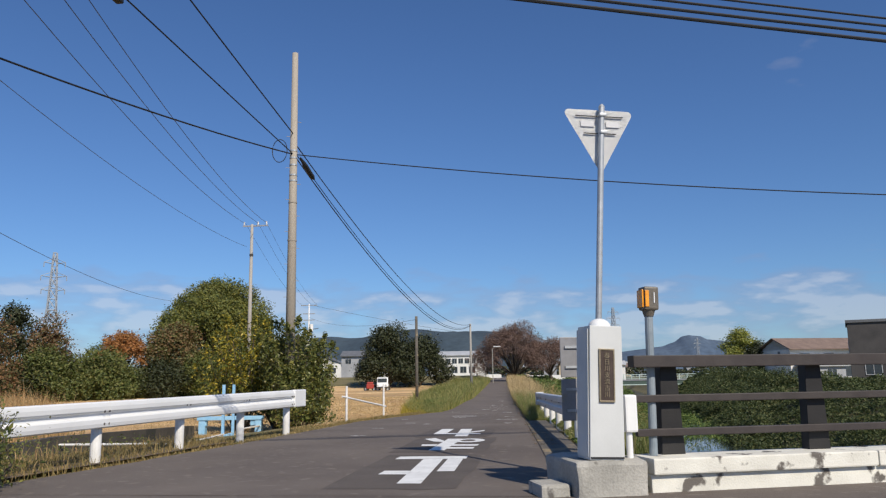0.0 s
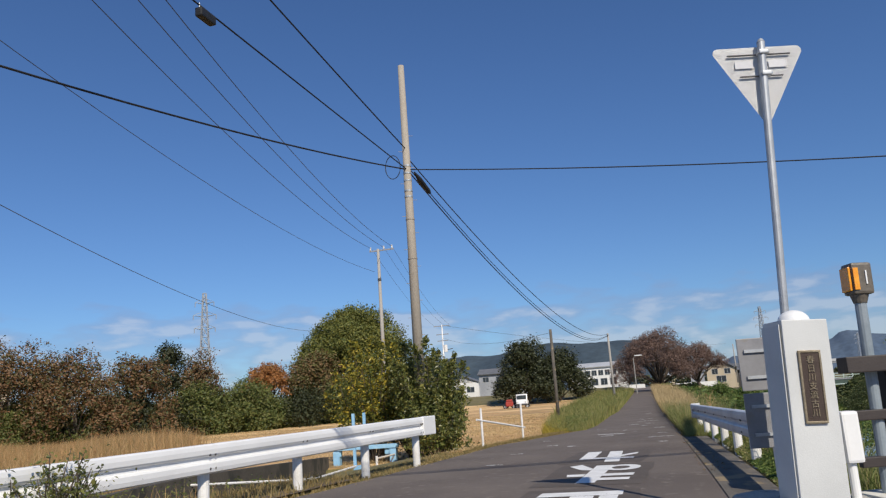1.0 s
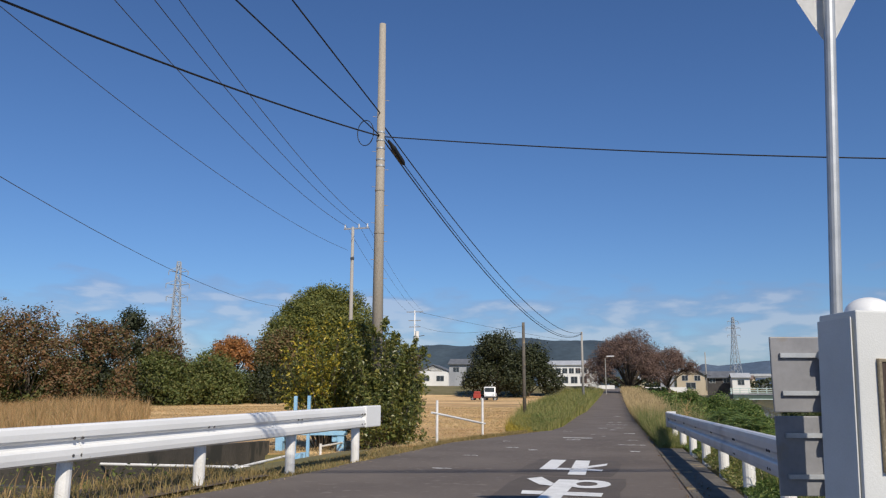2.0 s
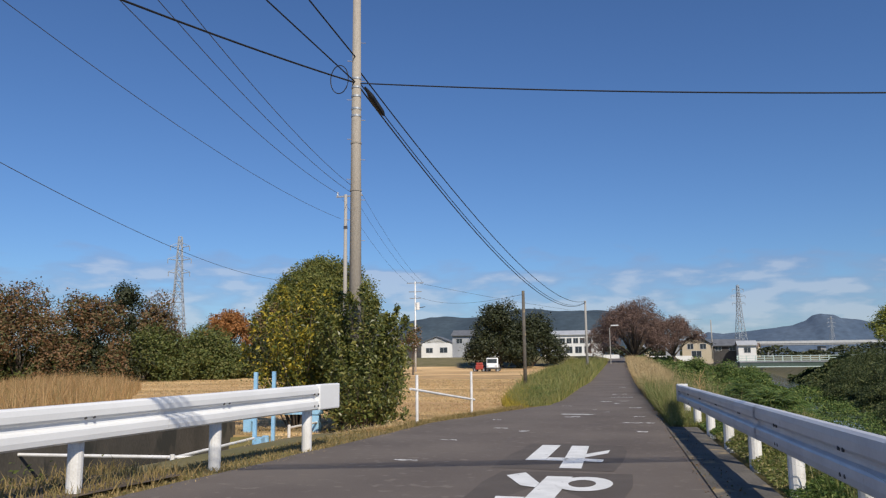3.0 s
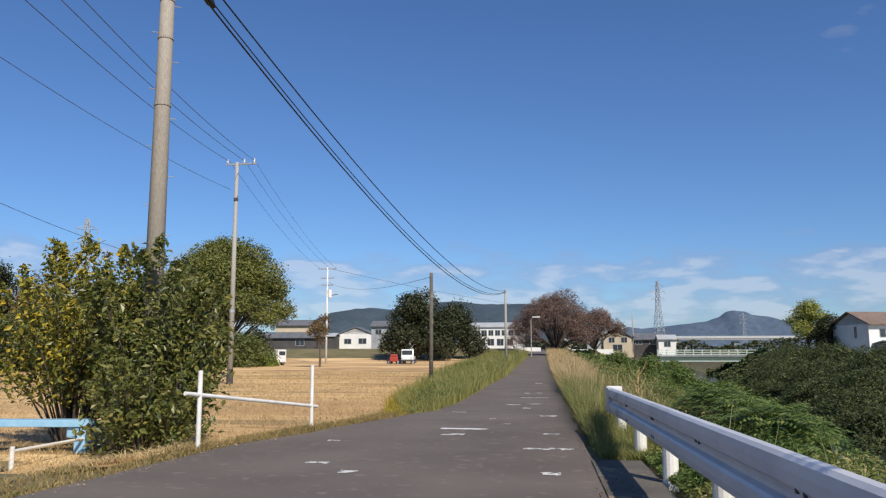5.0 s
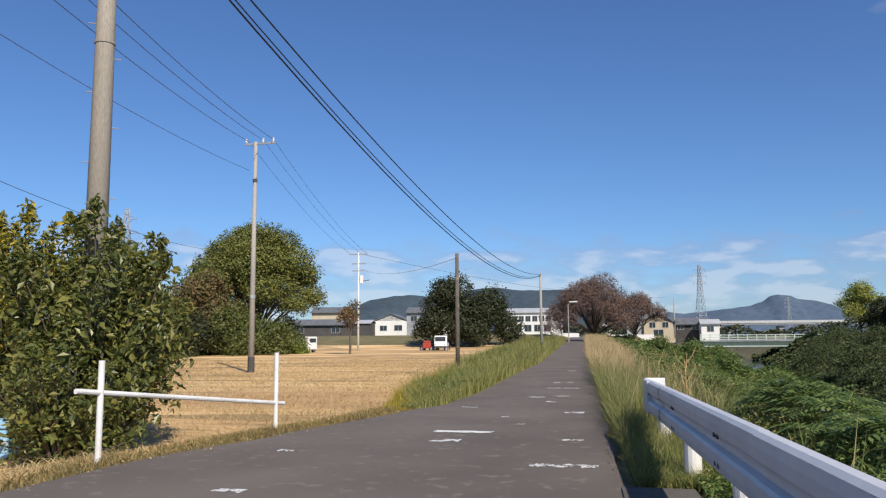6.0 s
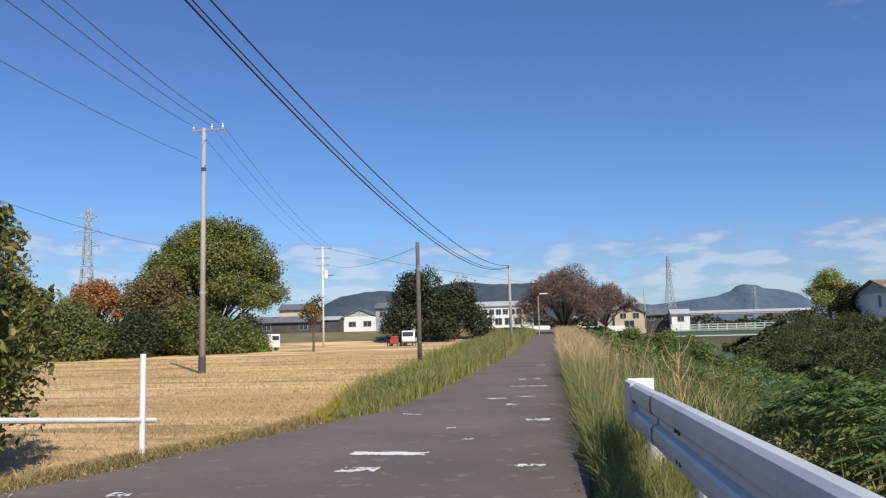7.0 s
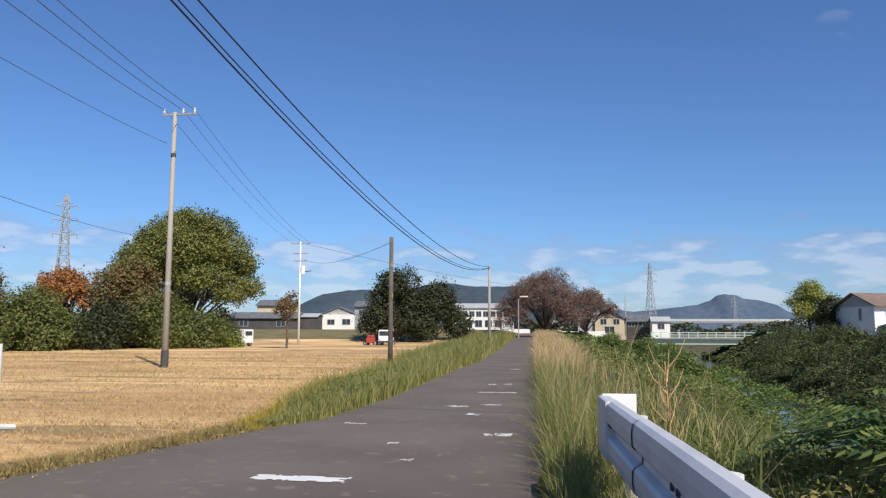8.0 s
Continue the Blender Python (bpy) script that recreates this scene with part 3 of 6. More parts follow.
marks = [(-2.41, 23.85, 0.76, 0.22), (-2.22, 22.9, 0.36, 0.28), (-0.75, 23.2, 0.26, 0.22), (-0.88, 21.3, 0.62, 0.22), (-2.05, 30.6, 0.38, 0.3), (-1.55, 31.0, 0.38, 0.3),
         (-2.0, 34.2, 0.85, 0.28), (-1.72, 37.2, 0.20, 0.45), (-2.1, 37.0, 0.22, 0.45), (-1.55, 29.3, 0.24, 0.3), (-1.0, 26.9, 0.35, 0.3), (-3.1, 19.6, 0.28, 0.18), (-3.45, 17.2, 0.30, 0.16),
         (-2.55, 19.0, 0.22, 0.2), (-3.3, 14.6, 0.34, 0.14), (-2.9, 27.8, 0.34, 0.22), (-1.9, 26.0, 0.16, 0.18), (-1.5, 24.9, 0.14, 0.2), (-3.6, 21.8, 0.24, 0.16), (-0.55, 19.2, 0.2, 0.2), (-1.3, 44.0, 0.5, 0.5), (-2.4, 47.0, 0.4, 0.5)]
for k, (x, y, w, d) in enumerate(marks):
    r = random.Random(k + 40)
    nx_, ny_ = max(6, int(w / 0.024)), max(4, int(d / 0.028))
    cells = []
    for a in range(nx_):
        for b in range(ny_):
            x0, y0 = x + w * a / nx_, y + d * b / ny_
            rim = min(a, nx_ - 1 - a) / nx_ * w, min(b, ny_ - 1 - b) / ny_ * d
            wear = noise.noise(Vector((x0 * 9, y0 * 7, k))) + 0.6 * noise.noise(Vector((x0 * 28, y0 * 24, k)))
            limit = 0.62 if k == 0 else 0.12
            if wear > limit or wear * 0.05 + 0.012 > min(rim) + (0.02 if k == 0 else 0.0):
                continue
            cells.append([(x0, y0), (x0 + w / nx_, y0), (x0 + w / nx_, y0 + d / ny_), (x0, y0 + d / ny_)])
    if cells:
        flat_shape("worn_road_mark", cells, lane_z, M["paint" if k == 0 else "flake"], "faded white paint remnant on the asphalt", 0.005)["kind"] = "stuff"
flat_shape("edge_line", [[(-6.83, -12), (-6.68, -12), (-5.27, 4.0), (-5.07, 6.05), (-5.17, 6.10), (-5.41, 4.0)]], lambda y: lane_z(6), M["paint"], "white painted edge line of the main road", 0.006)
flat_shape("edge_line", [[(-1.6, 5.75), (0.35, 6.42), (0.30, 6.57), (-1.65, 5.90)]], lambda y: lane_z(6), M["paint"], "white painted stop line across the lane mouth", 0.006)


# ---- guardrails ----
PROFILE = [(0.0, 0.175), (-0.035, 0.172), (-0.058, 0.155), (-0.066, 0.11), (-0.064, 0.055), (-0.052, 0.038), (-0.022, 0.022), (-0.018, 0.0), (-0.022, -0.022), (-0.052, -0.038), (-0.064, -0.055), (-0.066, -0.11), (-0.058, -0.155), (-0.035, -0.172), (0.0, -0.175)]


def beam_mesh(length, slope):
    """A pressed two-wave beam along +x; its face looks to -y. slope: rise over the length."""
    bm = bmesh.new()
    rows = []
    for x, k in ((0, 1), (length, 1)):
        for off in (0.0, 0.006):
            rows.append([bm.verts.new((x, y + off, z + slope * x / length)) for y, z in PROFILE])
    n = len(PROFILE)
    for i in range(n - 1):
        bm.faces.new((rows[0][i], rows[0][i + 1], rows[2][i + 1], rows[2][i]))
        bm.faces.new((rows[1][i + 1], rows[1][i], rows[3][i], rows[3][i + 1]))
    for i in (0, n - 1):
        bm.faces.new((rows[0][i], rows[2][i], rows[3][i], rows[1][i]))
    bmesh.ops.recalc_face_normals(bm, faces=bm.faces)
    return bm


def end_plate(length):
    """A flat, rounded end section, folded back at its tip."""
    bm = bmesh.new()
    box(bm, 0, length, -0.070, 0.012, -0.178, 0.178, bevel=0.02)
    return bm


def bolt_mesh():
    bm = bmesh.new()
    tube([(0, 0, 0), (0, -0.012, 0)], [0.017, 0.014], 6, bm)
    return bm


bolt_data = bpy.data.meshes.new("bolt")
_b = bolt_mesh()
_b.to_mesh(bolt_data)
_b.free()
bolt_data.materials.append(M["walldark"])


def guardrail(label, start, end, z0, z1, base, posts, paint, ends=(0.55, 0.45), face=1, section=4.0, cap=False):
    """start, end: the rail's line on the ground; z0, z1: height of its middle at both ends; posts: distances along it."""
    a, b = Vector((*start, 0)), Vector((*end, 0))
    d = b - a
    length = d.length
    ang = math.degrees(math.atan2(d.y, d.x))
    g = thing("guardrail", label, "guardrail", a.x, a.y, z0, ang, group="roadside guardrails")
    flip = Matrix.Identity(4) if face > 0 else Matrix.Diagonal((1, -1, 1, 1))
    slope = z1 - z0
    def put(name, bm, material, smooth=False):
        bmesh.ops.transform(bm, matrix=flip, verts=bm.verts)
        bmesh.ops.recalc_face_normals(bm, faces=bm.faces)
        return part(name, bm, material, g, smooth=smooth)
    x = ends[0]
    k = 0
    while x < length - ends[1] - 0.05:
        n = min(section, length - ends[1] - x)
        bm = beam_mesh(n + 0.04, slope * n / length)
        bmesh.ops.translate(bm, vec=(x, -0.007 * (k % 2), slope * x / length), verts=bm.verts)
        put("beam", bm, paint)
        x += n
        k += 1
    for x0, w in ((0, ends[0] + 0.12), (length - ends[1] - 0.12, ends[1] + 0.12)):
        bm = end_plate(w)
        bmesh.ops.translate(bm, vec=(x0, -0.010, slope * (x0 + w / 2) / length), verts=bm.verts)
        put("end_section", bm, paint)
    if cap:
        put("end_cap", boxes((length - 0.012, length + 0.004, -0.05, 0.17, slope - 0.10, slope + 0.19), bevel=0.006), M["white"])
    for x in posts:
        zz = slope * x / length
        p = a + d * (x / length)
        gz = base(p) - z0
        bm = tube([(x, 0.085, gz - 0.1), (x, 0.085, zz + 0.10)], 0.07, 14)
        put("post", bm, M["postpaint"], smooth=False)
        bm = boxes((x - 0.035, x + 0.035, -0.004, 0.075, zz - 0.10, zz + 0.10), bevel=0.006)
        put("bracket", bm, paint)
        for dx, dz in ((-0.05, 0.045), (0.05, 0.045), (-0.05, -0.115), (0.05, -0.115)):
            o = new("bolt", bolt_data)
            o.parent = g
            o.matrix_basis = pose(x + dx, -0.058 * face, zz + dz) @ (Matrix.Identity(4) if face > 0 else pose(0, 0, 0, 180, 0, 0))
    return g


# left rail round the corner, the next one along the main road, and the one on the river side
lz = lambda p: lane_z(p.y) + 0.02
guardrail("white steel guardrail with a two-wave beam by the channel", (-5.80, 5.05), (-4.71, 16.13), 0.455, 0.555, lz, (0.51, 2.51, 4.5, 6.5, 8.5, 10.5), M["white"])
guardrail("white steel guardrail with a flat end beside the main road", (-6.72, -4.0), (-5.93, 4.60), 0.44, 0.445, lz, (0.6, 2.6, 4.6, 6.6, 8.1), M["white"], ends=(0.4, 0.75))
guardrail("greyish-white guardrail on the river side of the lane", (1.15, 9.6), (0.27, 23.45), 0.435, 0.295, lz, (1.3, 3.3, 5.3, 7.3, 9.3, 11.3, 13.3), M["whitegrey"], ends=(0.3, 0.35), face=-1, cap=True)

# ---- bridge end: block, pillar, kerb, railing ----
def along(d, off=0.0):
    """A point on the bridge's edge: d metres along it, off metres out towards the river."""
    p = Vector((1.39, 7.13, 0)) + U * d + Vector((-U.y, U.x, 0)) * off
    return p.x, p.y


UA = math.degrees(math.atan2(U.y, U.x))
px, py = along(-0.38, 0.02)
blk = thing("concrete_block", "weathered concrete end block under the bridge pillar", "concrete block", px, py, -0.25, UA)
bm = boxes((-0.33, 0.36, -0.12, 0.75, 0.0, 0.40), bevel=0.04)
bmesh.ops.subdivide_edges(bm, edges=bm.edges[:], cuts=3, use_grid_fill=True)
for v in bm.verts:
    v.co += Vector((noise.noise(v.co * 4), noise.noise(v.co * 4 + Vector((5, 0, 0))), noise.noise(v.co * 5))) * 0.022
part("block", bm, M["concrete"], blk)
part("toe", boxes((-0.62, -0.34, 0.0, 0.4, 0.0, 0.2), bevel=0.03), M["concrete"], blk)

pil = thing("bridge_pillar", "pale grey-white bridge pillar with a domed top", "pillar", px - 0.02, py + 0.05, 0.15, UA)
pil.matrix_basis = pose(px - 0.04, py + 0.05, 0.15, 0, 2.2, UA)
bm = boxes((-0.156, 0.156, -0.15, 0.15, 0.0, 1.20), bevel=0.008)
for v in bm.verts:
    if v.co.z < 0.6:
        v.co.x *= 1.06
        v.co.y *= 1.04
part("shaft", bm, M["stone"], pil)
part("side_panel", boxes((-0.174, -0.1675, -0.135, 0.135, 0.03, 1.17), bevel=0.002), M["stone"], pil)
part("base_joint", boxes((-0.158, 0.158, -0.163, 0.150, 0.012, 0.03)), M["black"], pil)
bm = bmesh.new()
bmesh.ops.create_uvsphere(bm, u_segments=28, v_segments=14, radius=0.105)
bmesh.ops.delete(bm, geom=[v for v in bm.verts if v.co.z < -0.001], context="VERTS")
bmesh.ops.transform(bm, matrix=Matrix.Translation((0, 0, 1.20)) @ Matrix.Diagonal((1, 1, 0.75, 1)), verts=bm.verts)
part("dome", bm, M["white"], pil, "white dome", smooth=True)
plq = part("plaque", boxes((-0.072, 0.072, -0.166, -0.152, 0.52, 0.98), bevel=0.003), M["bronze"], pil, "dark bronze name plaque")
for q in ((-0.075, 0.075, -0.172, -0.150, 0.975, 0.99), (-0.075, 0.075, -0.172, -0.150, 0.51, 0.525), (-0.075, -0.062, -0.172, -0.150, 0.525, 0.975), (0.062, 0.075, -0.172, -0.150, 0.525, 0.975)):
    part("rim", boxes(q, bevel=0.002), M["bronzerim"], plq)


def text(body, size, parent, m, material, name="lettering", depth=0.003, sx=1.0):
    cu = bpy.data.curves.new(name, "FONT")
    cu.body, cu.size, cu.extrude = body, size, depth
    cu.align_x, cu.align_y = "CENTER", "CENTER"
    tmp = bpy.data.objects.new("tmp", cu)
    me = bpy.data.meshes.new_from_object(tmp)
    bpy.data.objects.remove(tmp)
    me.name = name
    me.materials.clear()
    o = link_mesh(name, me, material, parent, "")
    o.matrix_basis = m @ Matrix.Diagonal((sx, 1, 1, 1))
    return o


for k, ch in enumerate("春日川支流古川"):
    text(ch, 0.056, plq, pose(0.0, -0.169, 0.925 - k * 0.058, 90, 0, 0), M["bronzerim"])

# white service pipe box beside the pillar
pb = thing("cable_box", "white plastic cable box on a pipe beside the pillar", "cable box", px + 0.23, py + 0.12, 0.10, UA)
part("box_body", boxes((-0.05, 0.07, -0.06, 0.06, 0.28, 0.62), bevel=0.02), M["white"], pb)
part("pipe", tube([(0, 0, 0), (0, 0, 0.3)], 0.03, 12), M["white"], pb)

kerb = thing("bridge_kerb", "white-painted concrete bridge kerb with flaking paint", "kerb", 1.45, 7.10, -0.20, UA)
part("kerb_face", boxes((0, 42, 0.05, 0.48, -0.1, 0.20), bevel=0.015), M["kerbpaint"], kerb)
x = 0.0
k = 0
while x < 20:
    n = 2.35 + 0.25 * (k % 2)
    part("coping", boxes((x + 0.006, x + n - 0.006, 0.0, 0.50, 0.20, 0.345), bevel=0.015), M["kerbpaint"], kerb)
    x += n
    k += 1
rail = thing("bridge_railing", "dark brown steel bridge railing with three bars", "railing", *along(-0.02, 0.26), 0.12, UA)
for z, h, d in ((0.905, 0.112, 0.14), (0.555, 0.07, 0.06), (0.24, 0.07, 0.06)):
    part("bar", boxes((0.0 if h > 0.1 else 0.04, 34, -d - 0.02, -0.02, z - h / 2, z + h / 2), bevel=0.008), M["brown"], rail)
for k in range(14):
    x = 0.42 + 1.58 * k
    bm = bmesh.new()
    box(bm, x - 0.085, x + 0.085, -0.018, 0.10, 0.02, 0.86, bevel=0.006)
    for v in bm.verts:
        if v.co.z < 0.3:
            v.co.y += 0.03
            v.co.x += 0.06 * (1 if v.co.x > x else -0.2)
    part("post", bm, M["postblack"], rail, "near-black post")

# warning lamp on its pipe
lamp = thing("warning_lamp", "amber road warning lamp on a blue-grey pipe", "warning lamp", 1.515, 7.42, 0.02, UA)
lamp.matrix_basis = pose(1.495, 7.42, 0.02, 0, 1.5, UA)
part("pole", tube([(0, 0, 0), (0, 0, 1.45)], 0.04, 14), M["bluepole"], lamp)
part("collar", tube([(0, 0, 1.44), (0, 0, 1.52)], [0.045, 0.07], 14), M["lampcase"], lamp)
hd = part("lamp_head", boxes((-0.072, 0.078, -0.075, 0.075, 1.50, 1.73), bevel=0.02), M["lampcase"], lamp)
part("lens", boxes((-0.092, -0.074, -0.06, 0.06, 1.525, 1.70), bevel=0.008), M["orange"], hd, "amber lens")
part("lens", boxes((-0.068, -0.03, -0.084, -0.076, 1.53, 1.69), bevel=0.003), M["orange"], hd, "amber lens")
part("number_mark", boxes((0.020, 0.030, -0.083, -0.076, 1.57, 1.67)), M["porcelain"], hd, "white stroke")

# triangular stop sign seen from behind
sg = thing("stop_sign", "triangular road sign seen from its pale metal back", "road sign", 1.245, 8.12, -0.15, UA)
part("pole", tube([(-0.27, 0, 0), (0, 0, 4.02)], 0.034, 14), M["galv"], sg)
part("cap", tube([(0, 0, 4.02), (0, 0, 4.05)], [0.036, 0.018], 14), M["galv"], sg)


def rounded_triangle(side, r, n=6):
    hgt = side * math.sqrt(3) / 2
    cs = [Vector((-side / 2, 0)), Vector((side / 2, 0)), Vector((0, -hgt))]
    cen = sum(cs, Vector((0, 0))) / 3
    out = []
    for i, c in enumerate(cs):
        inner = c + (cen - c).normalized() * 2 * r
        base = math.atan2((c - cen).y, (c - cen).x)
        for k in range(n + 1):
            a = base - math.radians(60) + math.radians(120) * k / n
            out.append((inner.x + r * math.cos(a), inner.y + r * math.sin(a)))
    out.sort(key=lambda q: math.atan2(q[1] - cen.y, q[0] - cen.x))
    return out


bm = bmesh.new()
tri = rounded_triangle(0.86, 0.045)
f = bm.faces.new([bm.verts.new((x - 0.02, 0.055, 4.0 + z)) for x, z in tri])
bmesh.ops.solidify(bm, geom=[f], thickness=0.012)
bmesh.ops.recalc_face_normals(bm, faces=bm.faces)
part("plate", bm, M["signback"], sg, "pale aluminium back")
for z, w in ((3.92, 0.28), (3.72, 0.19)):
    part("bracket", boxes((-0.02 - w, -0.02 + w, 0.028, 0.043, z - 0.004, z + 0.004)), M["walldark"], sg)
    part("clamp", boxes((-0.045, 0.045, -0.045, 0.045, z - 0.02, z + 0.02), bevel=0.012), M["galv"], sg)
for dx in (-0.16, 0.14):
    part("sticker", boxes((dx - 0.08, dx + 0.08, 0.040, 0.0425, 3.80, 3.87)), M["whitegrey"], sg)

# two rectangular boards on one post, seen from behind
bd = thing("sign_boards", "two grey sign boards on one post, seen from behind", "road sign", 0.94, 7.74, -0.16, UA - 4)
part("post", tube([(0, -0.06, 0), (0, -0.06, 1.38)], 0.032, 12), M["bluepole"], bd)
for z0, z1 in ((1.05, 1.45), (0.62, 1.03)):
    b = part("board", boxes((-0.285, 0.285, -0.008, 0.008, z0, z1), bevel=0.006), M["boardback"], bd)
    for z in (z0 + 0.1, z1 - 0.1):
        part("bracket", boxes((-0.24, 0.24, -0.026, -0.01, z - 0.012, z + 0.012)), M["galv"], b)
        part("clamp", boxes((-0.045, 0.045, -0.11, -0.02, z - 0.022, z + 0.022), bevel=0.01), M["galv"], b)

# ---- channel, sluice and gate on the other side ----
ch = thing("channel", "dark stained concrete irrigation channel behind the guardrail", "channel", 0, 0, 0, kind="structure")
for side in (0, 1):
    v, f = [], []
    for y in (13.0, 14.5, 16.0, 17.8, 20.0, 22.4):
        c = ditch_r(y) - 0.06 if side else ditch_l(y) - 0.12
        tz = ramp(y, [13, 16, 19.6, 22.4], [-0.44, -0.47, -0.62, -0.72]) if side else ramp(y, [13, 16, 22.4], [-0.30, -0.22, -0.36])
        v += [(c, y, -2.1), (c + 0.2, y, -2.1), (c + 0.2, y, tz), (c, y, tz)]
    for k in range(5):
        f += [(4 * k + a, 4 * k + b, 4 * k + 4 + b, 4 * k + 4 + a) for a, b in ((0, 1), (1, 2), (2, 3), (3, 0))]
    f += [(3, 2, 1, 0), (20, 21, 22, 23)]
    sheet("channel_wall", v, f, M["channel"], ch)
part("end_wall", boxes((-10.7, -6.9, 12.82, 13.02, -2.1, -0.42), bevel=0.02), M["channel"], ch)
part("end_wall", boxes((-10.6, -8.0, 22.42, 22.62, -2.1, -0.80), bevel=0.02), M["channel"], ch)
gate = thing("sluice_gate", "sky-blue steel sluice gate frame with two lifting rods", "sluice gate", -7.86, 19.6, -1.05, 98.7)
part("upright", boxes((-0.11, 0.11, -0.08, 0.08, -0.95, 0.62), bevel=0.008), M["blue"], gate)
for y in (0.0, 1.75):
    part("upright", boxes((3.82, 4.08, y - 0.10, y + 0.10, -0.95, 0.78), bevel=0.012), M["blue"], gate)
    part("gusset", boxes((3.86, 4.04, y - 0.14 if y else y - 0.10, y + 0.10 if y else y + 0.26, 0.62, 0.80), bevel=0.03), M["blue"], gate)
part("head_beam", boxes((3.80, 4.10, -0.14, 1.90, 0.803, 0.92), bevel=0.012), M["blue"], gate)
part("upright", boxes((0.30, 0.40, -0.06, 0.06, -0.95, 0.62), bevel=0.008), M["blue"], gate)
part("gate_leaf", boxes((0.45, 1.75, 0.10, 0.15, -0.95, 0.05), bevel=0.006), M["blue"], gate)
part("floor_beam", boxes((0.0, 1.5, -0.06, 0.06, -0.02, 0.08), bevel=0.01), M["blue"], gate)
for x in (0.08, 1.16):
    part("lifting_rod", boxes((x - 0.04, x + 0.04, 0.095, 0.165, -0.3, 1.90), bevel=0.006), M["blue"], gate)
    part("gear_box", boxes((x - 0.14, x + 0.14, -0.10, 0.20, 0.10, 0.34), bevel=0.03), M["blue"], gate)
wheel_bm = tube([(0.62 + 0.18 * math.cos(a), 0.24, 0.36 + 0.18 * math.sin(a)) for a in np.linspace(0, math.tau, 17)], 0.02, 6)
for a in np.linspace(0, math.pi, 4)[:3]:
    tube([(0.62 + 0.17 * math.cos(a), 0.24, 0.36 + 0.17 * math.sin(a)), (0.62 - 0.17 * math.cos(a), 0.24, 0.36 - 0.17 * math.sin(a))], 0.012, 5, wheel_bm)
part("hand_wheel", wheel_bm, M["blue"], gate)
part("wheel_shaft", tube([(0.10, 0.22, 0.36), (1.14, 0.22, 0.30)], 0.025, 8), M["blue"], gate)
hp = thing("pipe_fence", "low fence of thin white pipes along the channel", "pipe fence", 0, 0, 0)
for (a, b) in (((-10.2, 15.97, -0.40), (-7.0, 16.2, -0.40)), ((-7.36, 16.03, -0.40), (-7.82, 19.3, -0.42)), ((-8.18, 21.5, -0.41), (-8.48, 24.2, -0.45)), ((-8.55, 23.0, -0.72), (-8.40, 24.6, -0.66))):
    part("pipe", tube([a, b], 0.026, 8), M["postpaint"], hp)
for (x, y) in ((-7.36, 16.03), (-8.18, 21.5)):
    part("upright", tube([(x, y, -0.9), (x, y, -0.34)], 0.035, 8), M["postpaint"], hp)
fg = thing("field_barrier", "two white posts joined by one pipe at the field entrance", "barrier", 0, 0, 0)
for (x, y, zt) in ((-4.93, 20.75, 0.76), (-4.52, 23.75, 0.78)):
    part("post", tube([(x, y, -0.6), (x, y, zt)], 0.030, 12), M["postpaint"], fg)
part("crossbar", tube([(-4.97, 20.45, 0.485), (-4.50, 23.95, 0.10)], 0.026, 10), M["postpaint"], fg)

# ---- utility poles and cables ----
up = thing("utility_pole", "tall tapered concrete utility pole beside the shrubs", "utility pole", -7.72, 24.2, field_z(24), 0)
H0 = 12.2 - field_z(24)
part("shaft", tube([(0, 0, -0.5), (0, 0, H0)], [0.185, 0.10], 20), M["polecon"], up, smooth=True)
for z in (8.35, 8.55, 8.9, 9.15, 9.4, 7.6, 6.3):
    rr = 0.185 - 0.085 * z / H0 + 0.012
    part("band", tube([(0, 0, z - 0.025), (0, 0, z + 0.025)], rr, 16), M["galv" if z > 8 else "polecon"], up)
for k in range(16):
    z = 2.2 + k * 0.55
    a = (0 if k % 2 else math.pi) + 0.5
    part("step_bolt", tube([(0.1 * math.cos(a), 0.1 * math.sin(a), z), (0.25 * math.cos(a), 0.25 * math.sin(a), z)], 0.008, 6), M["polecon"], up)
part("cable_coil", tube([(-0.45 + 0.26 * math.cos(a), -0.12, 8.65 - 0.75 * 0 + 0.40 * math.sin(a) + 0.75) for a in np.linspace(0, math.tau, 25)], 0.014, 6), M["cable"], up, "loop of spare black cable")
part("splice_case", tube([(0.20, 0.12, 9.20), (0.27, 0.4, 9.02), (0.38, 0.95, 8.72), (0.42, 1.05, 8.66)], [0.025, 0.085, 0.085, 0.025], 10), M["black"], up, "black cable splice case")

PC = (-7.72, 24.2, 8.55)
PD = (-7.72, 24.2, 9.25)
cable(PC, (-13.75, -5.47, 7.27), 0.78, 0.022, M["cable"], "thick black cable slung from the concrete pole across the road")
cable(PC, (16.3, 22.5, 5.46), 0.32, 0.018, M["cable"], "black cable crossing above the lane to the river side")
cable(PC, (-7.71, -0.85, 8.89), 0.02, 0.018, M["cable"], "black cable running back along the main road")
cable(PD, (-7.56, -7.85, 13.0), 0.18, 0.021, M["cable"], "black cable climbing from the concrete pole")
for dz, sag, r in ((-0.05, 2.43, 0.022), (0.08, 2.34, 0.016), (0.40, 1.95, 0.020)):
    cable((-7.7, 24.3, 8.55 + dz), (-8.2, 92.6, 7.35 + dz * 0.3), sag, r, M["cable"], "black cable sagging along the lane from pole to pole")
sp = thing("splice_box", "black cable splice box hanging from an overhead cable", "splice box", -7.71, 13.0, 8.55, 0)
part("case", boxes((-0.08, 0.08, -0.24, 0.24, -0.10, 0.08), bevel=0.03), M["black"], sp)
